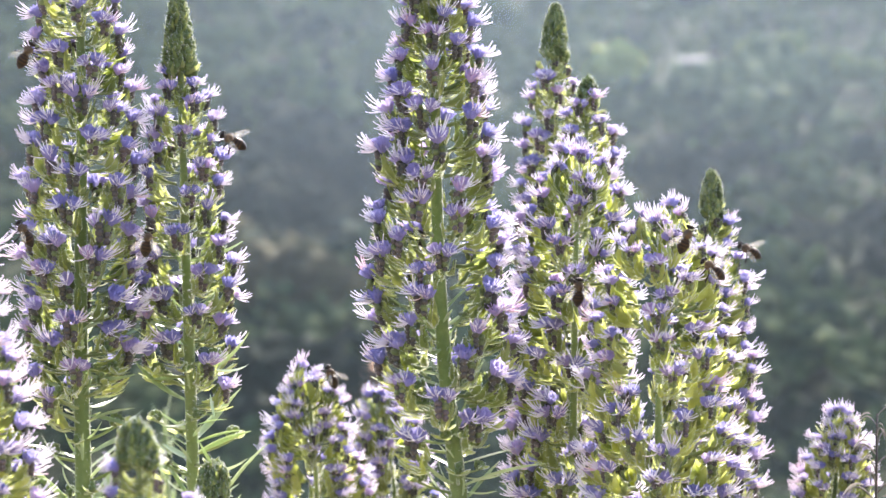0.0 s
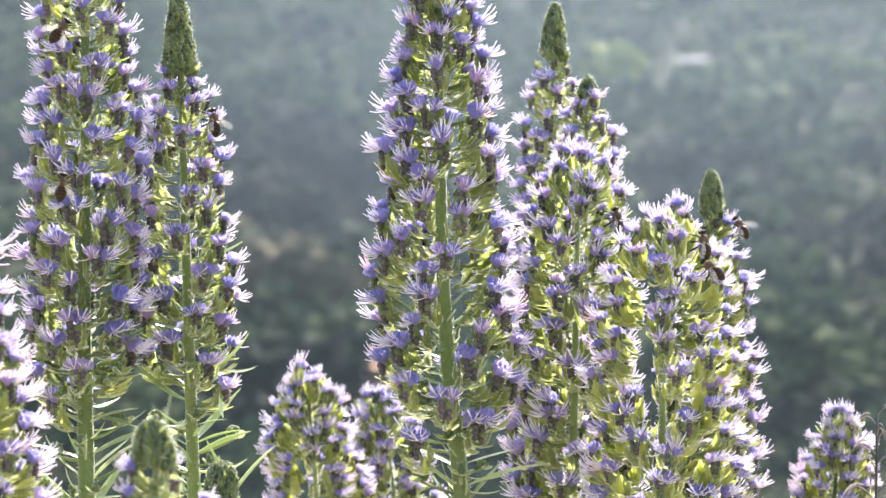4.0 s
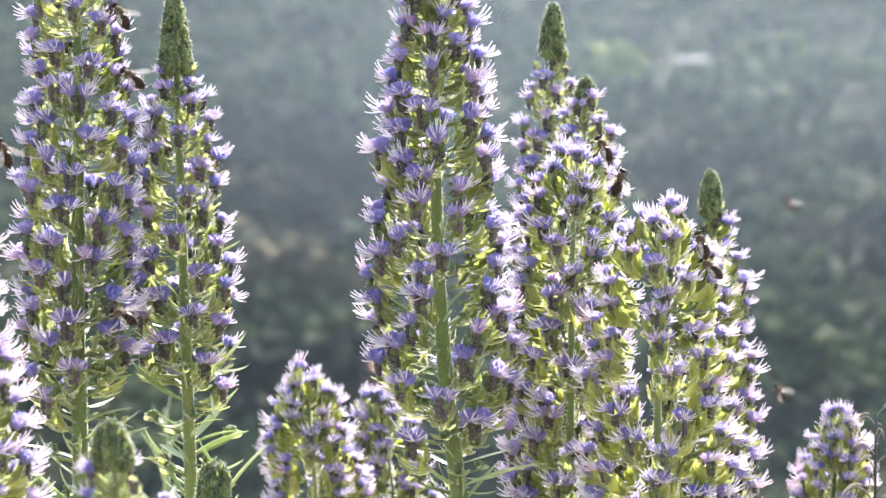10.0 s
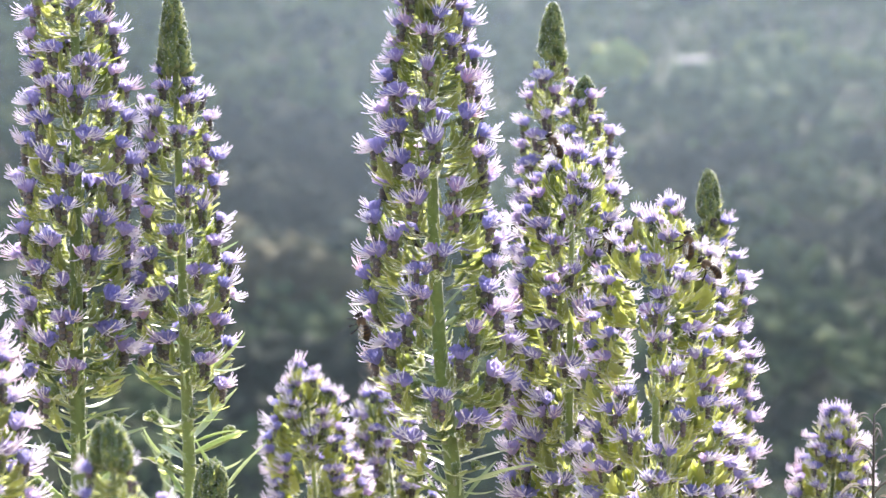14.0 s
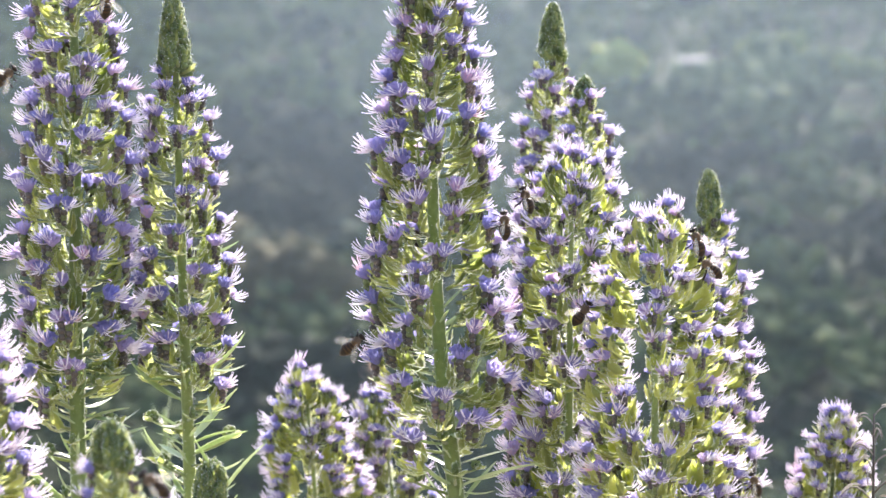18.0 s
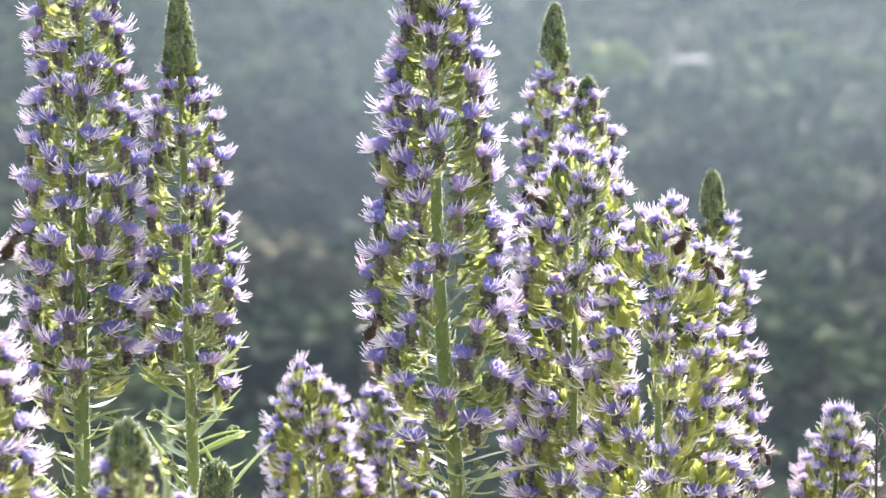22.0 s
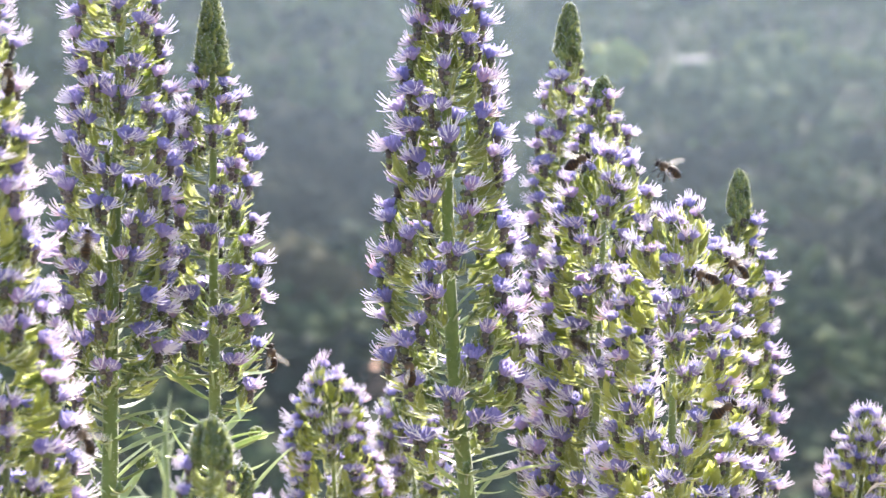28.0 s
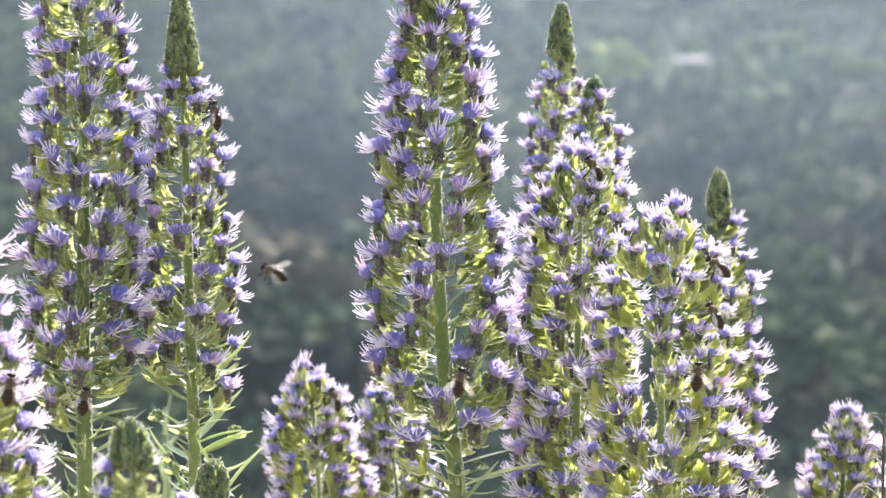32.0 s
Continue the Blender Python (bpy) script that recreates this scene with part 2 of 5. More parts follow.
def cyme_mesh(rng, leafy):
    """Stalk, the braid of closed calyces below the open flowers, and the green bracts that flank it."""
    sh = Shape()
    sh.tube([p * MM for p in bezier3((-15, 0, -10), (-6, 0, -10), (0, 0, -2), 5)], [0.85 * MM] * 5, n=5, slot=0)
    braid(sh, rng, 3 + (rng.random() < (0.25, 0.15, 0.0)[leafy]), rng.uniform(1.6, 1.9) * (1.0, 0.85, 0.78)[leafy], (1, 5), (0.9, 0.75, 0.5)[leafy], 0.10)
    for s in (-1, 1):
        sh.bead(Vector((-0.6, s * 2.1, 0.1)) * MM, ((1.1 * MM, 0, 0), (0, 1.1 * MM, 0), (0, 0, 1.7 * MM)), slot=5, rough=0.1, rng=rng)
    # narrow sepals round the open flowers
    for i in range(4):
        w = rng.uniform(-2.2, 2.2)
        o = Vector((math.cos(w), math.sin(w), 0))
        sh.blade([p * MM for p in bezier3(o * 1.6 + Vector((0, 0, -1)), o * 3.0 + Vector((0, 0, 0.6)), o * rng.uniform(3.0, 3.9) + Vector((0, 0, rng.uniform(2.0, 3.6))), 4)],
                 [0.9 * MM, 1.2 * MM, 0.9 * MM, 0.15 * MM], o, slot=4, fold=0.3)
    # broad bracts on both sides of the braid, and behind it
    green = (0.85, 0.6, 0.35)[leafy]
    for i in range((8, 9, 10)[leafy]):
        s = -1 if i % 2 else 1
        y = s * rng.uniform(2.2, 6.2)
        foot = rng.uniform(-11, -5)
        pts = bezier3((rng.uniform(-10, -5), 0.45 * y, foot), (rng.uniform(-5, 0), y, foot - rng.uniform(0.0, 3.0)), (rng.uniform(-2.5, 3.0), y * 1.1, rng.uniform(-5.0, 2.5)), 6)
        ovate(sh, rng, pts, rng.uniform(1.7, 2.8) * (1.1, 1.5, 1.9)[leafy], (0.2, -0.7 * s, 1), 4 if rng.random() < green else 2)
    # slender bracts that reach out from under the cluster
    for i in range((3, 4, 5)[leafy]):
        y = rng.uniform(-5, 5)
        foot = rng.uniform(-12, -9)
        pts = bezier3((-12, 0.2 * y, foot), (-3, 0.8 * y, foot - 2.5), (rng.uniform(1.5, 5.5), 1.2 * y, foot + rng.uniform(0.5, 5.0)), 6)
        ovate(sh, rng, pts, rng.uniform(1.5, 2.3), (0, rng.uniform(-0.5, 0.5), 1), 4 if rng.random() < green else 2, 0.5)
    return sh.mesh("cyme", [M_STEM, M_CALYX, M_BRACT, M_HAIR, M_SEPAL, M_GREEN_CALYX])


def bud_mesh(rng):
    """A coiled knob of closed green buds, cupped by a bract, with white hairs."""
    sh = Shape()
    for col in (-1, 1):
        for k in range(3):
            c = Vector((1.3 - 0.35 * (k - 0.6) ** 2, col * 0.95, 1.2 - 1.35 * k + 0.4 * col))
            r = rng.uniform(0.95, 1.15)
            sh.bead(c * MM, ((r * MM, 0, 0), (0, r * MM, 0), (0, 0, r * 0.9 * MM)), nu=7, nv=4, slot=0, rough=0.08, rng=rng)
            for _ in range(2):
                o = Vector((rng.uniform(0, 1), rng.uniform(-0.4, 1) * col, rng.uniform(-0.6, 1))).normalized()
                bristle(sh, c + o * r * 0.9, o, rng.uniform(0.7, 1.5), 1)
    sh.bead(Vector((-0.6, 0, -0.4)) * MM, ((1.4 * MM, 0, 0), (0, 1.7 * MM, 0), (0, 0, 2.2 * MM)), nu=8, nv=4, slot=0, rough=0.08, rng=rng)
    for s in (rng.uniform(-0.6, 0.6),):
        sh.blade([p * MM for p in bezier3((-2, s, -2.6), (1.6, 2 * s, -3.4), (3.1, 3.2 * s, rng.uniform(-0.8, 0.8)), 5)], [0.9 * MM, 1.5 * MM, 1.6 * MM, 1.1 * MM, 0.1 * MM], (0, 0, 1), slot=2, fold=0.5)
    return sh.mesh("bud", [M_BUD, M_HAIR, M_SEPAL])


def shoot_mesh(rng):
    """A thin side stalk that ends in a coil of closed buds between small pointed leaves."""
    sh = Shape()
    reach = rng.uniform(11, 18)
    rise = rng.uniform(1, 7)
    end = Vector((reach, rng.uniform(-2, 2), rise))
    sh.tube([p * MM for p in bezier3((0, 0, 0), (reach * 0.5, 0, rise * 0.2), end, 6)], [0.8 * MM, 0.75 * MM, 0.7 * MM, 0.65 * MM, 0.6 * MM, 0.6 * MM], n=6, slot=0)
    for k in range(9):
        w = 0.75 * k
        c = end + Vector(((2.6 - 0.22 * k) * math.cos(w) - 0.4, rng.uniform(-0.9, 0.9), 2.2 + (2.6 - 0.22 * k) * math.sin(w)))
        r = rng.uniform(1.0, 1.3)
        sh.bead(c * MM, ((r * MM, 0, 0), (0, r * MM, 0), (0, 0, r * MM)), nu=7, nv=4, slot=1, rough=0.1, rng=rng)
        for _ in range(3):
            o = Vector((rng.uniform(-1, 1), rng.uniform(-1, 1), rng.uniform(-1, 1))).normalized()
            bristle(sh, c + o * r, o, rng.uniform(0.6, 1.4), 3)
    for s in (-1, 1):
        pts = bezier3(end, end + Vector((2, 3.5 * s, -0.5)), end + Vector((rng.uniform(2, 6), 5.0 * s, rng.uniform(1, 5))), 6)
        ovate(sh, rng, pts, rng.uniform(2.4, 3.4), (0.2, -0.5 * s, 1), 2)
    return sh.mesh("side_shoot", [M_STEM, M_BUD, M_SEPAL, M_HAIR])


def leaf_mesh(rng, length, width, droop):
    sh = Shape()
    bow = rng.uniform(-0.12, 0.12)
    pts = bezier3((0, 0, 0), (length * 0.5, length * bow, length * (0.12 + droop)), (length * 0.97, length * bow * 2, length * rng.uniform(0.0, 0.3)), 9)
    prof = [0.35, 0.62, 0.85, 1.0, 0.98, 0.85, 0.62, 0.34, 0.04]
    sh.blade(pts, [width * p for p in prof], (0, rng.uniform(-0.4, 0.4), 1), fold=rng.uniform(0.25, 0.5), thick=0.00035)
    return sh.mesh("leaf", [M_LEAF])


shape_rng = random.Random(11)
COROLLAS = [corolla_mesh(shape_rng, w) for w in (0.85, 0.95, 1.0, 1.1, 0.9, 0.75)]
STAMENS = [stamen_mesh(shape_rng) for _ in range(8)]
CYMES = {k: [cyme_mesh(shape_rng, k) for _ in range(7)] for k in (0, 1, 2)}
BUDS = [bud_mesh(shape_rng) for _ in range(4)]
SHOOTS = [shoot_mesh(shape_rng) for _ in range(5)]
LEAVES = [leaf_mesh(shape_rng, 0.026, 0.0021, d) for d in (-0.3, -0.2, 0.1, 0.0, -0.1)] + [leaf_mesh(shape_rng, 0.034, 0.0030, d) for d in (-0.2, 0.05)]
LOW_LEAVES = [leaf_mesh(shape_rng, 0.09, 0.014, d) for d in (0.15, 0.0)]


def flower_cluster(rng, parent, m, leafy, blooms):
    """A cluster on its spike: closed calyces below, open flowers with their stamens above."""
    cl = part("cyme", rng.choice(CYMES[leafy]), parent, m)
    for a in {0: (), 1: (0.0,), 2: (-0.9, 0.9), 3: (-1.2, 0.0, 1.2)}[blooms]:
        a += rng.uniform(-0.25, 0.25)
        lean = rng.uniform(0.2, 0.75)
        way = Vector((math.cos(a) * lean, math.sin(a) * lean, 1.0))
        origin = Vector((1.2 * math.cos(a) * MM, 2.6 * math.sin(a) * MM, rng.uniform(-0.6, 0.9) * MM))
        size = rng.uniform(0.66, 0.84) * (1.0, 0.92, 0.84)[leafy] * (1.0, 1.0, 0.95, 0.85)[blooms]
        fl = part("flower", rng.choice(COROLLAS), cl, facing(origin, way, rng.uniform(0, 6.28), size))
        if rng.random() < 0.97:
            # the stamens reach out of the mouth of the flower, away from the stem
            upright = fl.matrix_basis.to_3x3().normalized().inverted().to_4x4()
            turn = Matrix.Rotation(0.35 * a + rng.uniform(-0.3, 0.3), 4, "Z") @ Matrix.Rotation(rng.uniform(-0.3, 0.2), 4, "Y")
            part("stamen_tuft", rng.choice(STAMENS), fl, upright @ turn @ Matrix.Scale(rng.uniform(0.95, 1.25) * (1.0, 1.14, 1.22)[leafy], 4))
    return cl


def flower_spike(base, axis, profile, bud, low, gap, seed, leafy, leaves, label, plump=1.0, lower_buds=0, thick=0.0030, long_leaves=()):
    """A spike on its stem. axis: (sideways, height) from the tip down; profile: (height, half width) from the tip down."""
    rng = random.Random(seed)
    top = tagged(new("flower_spike"), label, "flower spike", "spikes of the bush")
    top.location = (*base, 0.0)
    ax = [(z, x) for x, z in axis] + [(0.0, 0.0)]
    tip = ax[0][0]

    def centre(z):
        return Vector((along(ax, z), 0.0, z))

    # stem, thinner towards the tip
    zs = [tip - 0.004 - (tip - 0.004) * i / 26 for i in range(27)]
    sh = Shape()
    sm = []
    for z in zs:
        acc = sum((centre(z + d) for d in (-0.02, -0.01, 0, 0.01, 0.02)), Vector()) / 5
        sm.append(Vector((acc.x, 0, z)) if z > 0.02 else Vector((0, 0, z)))
    sh.tube(sm, [thick * min(1.3, 0.35 + 3.2 * (tip - z)) for z in zs], n=10)
    if bud:
        # the closed tip is solid under its buds
        cz = [tip - 0.003 - (bud - 0.003) * i / 8 for i in range(9)]
        sh.tube([Vector((along(ax, h), 0, h)) for h in cz], [max(0.0004, 0.75 * (along(profile, h) - 0.0022)) for h in cz], n=10, slot=2)
    # short white bristles all along the stem
    for i in range(520):
        zz = tip - 0.006 - (tip - 0.34) * rng.random()
        w = rng.uniform(0, 6.283)
        o = Vector((math.cos(w), math.sin(w), rng.uniform(-0.3, 0.5)))
        c = sum((centre(zz + d) for d in (-0.02, -0.01, 0, 0.01, 0.02)), Vector()) / 5
        p = Vector((c.x, 0, zz)) + o * thick * 0.95 * min(1.3, 0.35 + 3.2 * (tip - zz))
        n = len(sh.v)
        sh.v += [p - Vector((0, 0, 0.00012)), p + Vector((0, 0, 0.00012)), p + o * rng.uniform(0.0008, 0.0020)]
        sh.f.append((n, n + 1, n + 2))
        sh.s.append(1)
    part("stem", sh.mesh("stem", [M_STEM, M_HAIR, M_BUD]), top)
    turn = rng.uniform(0, 6.28)
    # closed buds crowd the rounded tip, smallest at the top
    z = tip - 0.0024
    if bud:
        while z > tip - bud:
            f = (tip - z) / bud
            stout = min(1.4, max(0.9, along(profile, tip - bud) / 0.0085))
            size = (0.68 + 0.64 * f) * stout * rng.uniform(0.85, 1.15)
            r = max(0.0006, along(profile, z) - 0.0030 * size)
            if z > tip - 0.005:
                r *= 0.7
            p = centre(z) + Vector((r * math.cos(turn), r * math.sin(turn), 0))
            m = (Matrix.Translation(p) @ Matrix.Rotation(turn + rng.uniform(-0.4, 0.4), 4, "Z") @ Matrix.Rotation(-0.75 * (1 - 0.6 * f) + rng.uniform(-0.3, 0.3), 4, "Y")
                 @ Matrix.Rotation(rng.uniform(-0.6, 0.6), 4, "X") @ Matrix.Scale(size, 4))
            part("bud", rng.choice(BUDS), top, m)
            turn += 2.39996 + rng.uniform(-0.3, 0.3)
            z -= min(0.0011, max(0.00034, 0.0000084 * size * size / (2 * math.pi * max(r, 0.002))))
    # flower clusters wind round the stem; the topmost are still closed
    first = z
    while z > low:
        turn += 2.39996 + rng.gauss(0, 0.16)
        full = along(profile, z)
        f = min(1.0, (first - z) / 0.10)
        size = (0.74 + 0.26 * f) * plump
        r = max(0.0035, full - 0.0078 * size) * rng.uniform(0.9, 1.06)
        if bud == 0 and z > tip - 0.012:
            r *= 0.75
        p = centre(z) + Vector((r * math.cos(turn), r * math.sin(turn), rng.uniform(-1, 1) * 0.0016))
        # round an open top the clusters stand upright
        tilt = 0.0 if bud else 0.9 * max(0.0, 1 - (tip - z) / 0.022)
        m = (Matrix.Translation(p) @ Matrix.Rotation(turn + rng.uniform(-0.2, 0.2), 4, "Z") @ Matrix.Rotation(rng.uniform(-0.2, 0.15) - tilt, 4, "Y")
             @ Matrix.Scale(size * rng.uniform(0.9, 1.08), 4))
        if bud and z > first - 0.010 and rng.random() < 0.65:
            flower_cluster(rng, top, m @ Matrix.Scale(0.85, 4), leafy, 0)
        elif z < low + 0.012 and lower_buds and rng.random() < 0.35:
            part("side_shoot", rng.choice(SHOOTS), top, Matrix.Translation(centre(z)) @ Matrix.Rotation(turn, 4, "Z"))
        else:
            flower_cluster(rng, top, m, leafy, rng.choice((1, 1, 2, 2, 2) if leafy == 0 else (1, 2, 2, 2) if bud or z < tip - 0.03 else (2, 3, 3)))
        z -= gap * rng.uniform(0.85, 1.15) * (1.0 if leafy else 1.0 + 0.9 * max(0.0, 1 - (z - low) / 0.04))
    # slender leaves among the lower flowers and below them
    for i in range(leaves):
        zz = low + 0.055 - 0.115 * i / max(1, leaves)
        c = centre(zz)
        m = (Matrix.Translation(c) @ Matrix.Rotation(turn, 4, "Z") @ Matrix.Rotation(rng.uniform(-0.75, 0.25), 4, "Y")
             @ Matrix.Rotation(rng.uniform(-0.9, 0.9), 4, "X") @ Matrix.Scale(rng.uniform(0.45, 1.15), 4) @ Matrix.Translation((thick * 0.8, 0, 0)))
        part("leaf", rng.choice(LEAVES[:5] if i < leaves // 2 else LEAVES), top, m)
        if i % 2 == 0 and lower_buds and zz < low + 0.02:
            part("side_shoot", rng.choice(SHOOTS), top, Matrix.Translation(c) @ Matrix.Rotation(turn + 0.7, 4, "Z") @ Matrix.Scale(rng.uniform(0.75, 1.1), 4))
        turn += 2.39996
    for zz, around, size in long_leaves:
        m = Matrix.Translation(centre(zz)) @ Matrix.Rotation(radians(around), 4, "Z") @ Matrix.Rotation(-0.1, 4, "Y") @ Matrix.Scale(size, 4)
        part("leaf", LEAVES[-1], top, m)
    for i in range(7):
        zz = 0.06 + 0.03 * i
        m = Matrix.Translation(centre(zz)) @ Matrix.Rotation(turn, 4, "Z") @ Matrix.Rotation(rng.uniform(-0.3, 0.1), 4, "Y") @ Matrix.Scale(rng.uniform(0.8, 1.2), 4)
        part("leaf", rng.choice(LOW_LEAVES), top, m)
        turn += 2.39996
    return top


# ---------- the land ----------
LAND = [(-400, 60), (-60, 9), (-6, 0.4), (-2, 0.0), (2.6, 0.0), (3.4, -0.15), (6, -1.1), (20, -6.5), (60, -22), (200, -70), (330, -92), (420, -76), (500, -57), (1000, 8), (1600, 95), (2600, 250), (3400, 290), (4800, 300)]


def land_height(x, y):
    z = np.interp(y, [p[0] for p in LAND], [p[1] for p in LAND])
    far = min(1.0, max(0.0, (y - 60) / 400))
    z += far * (7.0 * noise.noise(Vector((x / 160, y / 210, 0.3))) + 2.2 * noise.noise(Vector((x / 45, y / 55, 4.0))))
    if abs(x) < 3 and -2 < y < 2.6:
        return float(z)
    near = 0.05 * noise.noise(Vector((x * 0.7, y * 0.7, 9.0)))
    return float(z + near * (1 if y < 60 else 0))


def soil_material(name, a, b, scale):
    return plain(name, tuple((p + q) / 2 for p, q in zip(a, b)), rough=0.95, grain=scale, vary=0.45, bump=0.5, spec=0.03)


M_HILL = soil_material("scrub_soil", (0.014, 0.020, 0.011), (0.034, 0.040, 0.022), 0.15)
# unseen near ground, made pale to bounce sunlight onto the spikes
M_BOUNCE = soil_material("dry_grass", (0.21, 0.18, 0.115), (0.35, 0.30, 0.20), 6.0)


def ground():
    ys = [-400, -200, -100, -60, -40, -25, -15, -10, -6, -4, -2, -1, 0, 1, 1.8, 2.6, 3.0, 3.4, 4, 5, 6, 8, 11, 15, 20, 28, 40, 60, 90, 130, 170, 210, 250, 290, 330, 360, 390]
    ys += [420 + 14 * i for i in range(60)] + [1270 + 60 * i for i in range(20)] + [2600, 3000, 3400, 4000, 4800]
    xs = [-2600, -1800, -1300, -1000, -800, -650, -520, -420, -340, -280] + [-230 + 16 * i for i in range(12)] + [-40, -26, -16, -9, -5, -3, -1.5]
    xs = xs + [0] + [-v for v in reversed(xs)]
    verts = [(x, y, land_height(x, y)) for y in ys for x in xs]
    w = len(xs)
    faces = [(j * w + i, j * w + i + 1, (j + 1) * w + i + 1, (j + 1) * w + i) for j in range(len(ys) - 1) for i in range(w - 1)]
    me = bpy.data.meshes.new("ground")
    me.from_pydata(verts, [], faces)
    me.materials.append(M_HILL)
    me.materials.append(M_BOUNCE)
    # only the near part takes the pale bounce colour
    me.polygons.foreach_set("material_index", [1 if ys[k // (w - 1)] < 15 else 0 for k in range(len(faces))])
    me.polygons.foreach_set("use_smooth", [True] * len(faces))
    return tagged(new("ground", me), "dry scrub-covered hillside soil across the valley", "ground", kind="structure")


ground()


def foliage(name, stops):
    return plant_matter(name, stops, thin=0.2, rough=0.8, grain=0.06, bump=0.0, by="island", spec=0.1, pick_share=0.22)


M_WOODS = foliage("wood_foliage", [(0.38, (0.013, 0.026, 0.014)), (0.47, (0.034, 0.056, 0.025)), (0.55, (0.065, 0.098, 0.036)), (0.66, (0.104, 0.130, 0.048))])
M_LIGHT = foliage("young_foliage", [(0.1, (0.19, 0.23, 0.05)), (0.9, (0.31, 0.34, 0.09))])
M_FRESH = foliage("fresh_foliage", [(0.1, (0.12, 0.155, 0.045)), (0.9, (0.19, 0.22, 0.07))])
M_BROWN = foliage("dry_foliage", [(0.1, (0.062, 0.056, 0.024)), (0.9, (0.105, 0.09, 0.038))])
# for dark trees, and for slope whose shade is put into the colour
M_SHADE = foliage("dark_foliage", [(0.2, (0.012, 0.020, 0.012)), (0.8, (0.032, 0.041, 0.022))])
M_BARK = plain("bark", (0.09, 0.07, 0.05), rough=0.9, grain=3.0)


def crown(rng, at, height, spread, clumps, v, f):
    """An uneven crown of small clumps about a trunk's limbs."""
    lobes = [Vector((rng.uniform(-0.55, 0.55) * spread, rng.uniform(-0.55, 0.55) * spread, height * rng.uniform(0.45, 0.8))) for _ in range(5)]
    for i in range(clumps):
        o = Vector((rng.gauss(0, 1), rng.gauss(0, 1), rng.gauss(0, 0.8))).normalized()
        c = rng.choice(lobes) + o * spread * rng.uniform(0.28, 0.55)
        r = spread * rng.uniform(0.16, 0.30)
        n = len(v)
        for d in ((1, 0, 0), (-0.5, 0.87, 0), (-0.5, -0.87, 0), (0, 0, 0.8), (0, 0, -0.6)):
            v.append((at[0] + c.x + r * (d[0] + rng.uniform(-0.35, 0.35)), at[1] + c.y + r * (d[1] + rng.uniform(-0.35, 0.35)), at[2] + c.z + r * (d[2] + rng.uniform(-0.3, 0.3))))
        for a, b in ((0, 1), (1, 2), (2, 0)):
            f.append((n + a, n + b, n + 3))
            f.append((n + b, n + a, n + 4))


def raw_mesh(name, v, f, mat):
    me = bpy.data.meshes.new(name)
    me.from_pydata(v, [], f)
    me.materials.append(mat)
    return me


SHADE_STANDS = [(-24.0, 700.0, 18.0, 72.0), (-17.0, 518.0, 12.0, 24.0), (62.0, 640.0, 18.0, 34.0), (40.0, 700.0, 12.0, 26.0)]


def in_shade_stand(x, y):
    """Where shaded slope and dark trees are put into the foliage colour, with a ragged edge."""
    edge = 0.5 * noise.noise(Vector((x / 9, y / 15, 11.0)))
    return any(((x - cx) / rx) ** 2 + ((y - cy) / ry) ** 2 < 1 + edge for cx, cy, rx, ry in SHADE_STANDS)


def far_woods():
    """The wooded slope across the valley, too many trees to count: mixed wood, and stands coloured darker for dark
    trees and shade.
    """
    rng = random.Random(5)
    mixed, dark = ([], []), ([], [])
    y = 425.0
    while y < 1900:
        step = 8.2 + (y - 425) * 0.005
        x = -0.17 * y - 20
        while x < 0.17 * y + 20:
            px, py = x + rng.uniform(-2.6, 2.6), y + rng.uniform(-2.6, 2.6)
            patch = noise.noise(Vector((px / 55, py / 80, 2.0)))
            if not (clear_of_things(px, py)):
                x += step
                continue
            group = noise.noise(Vector((px / 17, py / 30, 7.0)))
            h = max(5.5, rng.uniform(7.5, 11.5) * (1 + 0.4 * patch) * (1 + 0.9 * group))
            v, f = dark if in_shade_stand(px, py) else mixed
            crown(rng, (px, py, land_height(px, py) - 0.4), h, h * rng.uniform(0.42, 0.6), int((3.8 if y < 800 else 2.8) * h), v, f)
            x += step * rng.uniform(0.8, 1.25)
        y += step
    tagged(new("far_woods", raw_mesh("far_woods", *mixed, M_WOODS)), "hazy grey-green woodland covering the far hillside", "woods", kind="stuff")
    tagged(new("far_woods", raw_mesh("far_woods", *dark, M_SHADE)), "stands of the hazy far woodland, coloured darker for dark trees and shade", "woods", kind="stuff")


CLEARINGS = [(52.5, 886.0, 9.0, 75.0), (-9.9, 562.0, 4.0, 96.0), (-25.0, 600.0, 11.0, 9.0), (34.5, 850.0, 6.0, 26.0), (70.0, 880.0, 8.0, 22.0), (82.0, 844.0, 5.0, 18.0)]


def clear_of_things(x, y):
    """Keeps the woods off the houses and the single trees, and off the slope before them."""
    return all(not (abs(x - cx) < half and -front < y - cy < 6) for cx, cy, half, front in CLEARINGS)


far_woods()


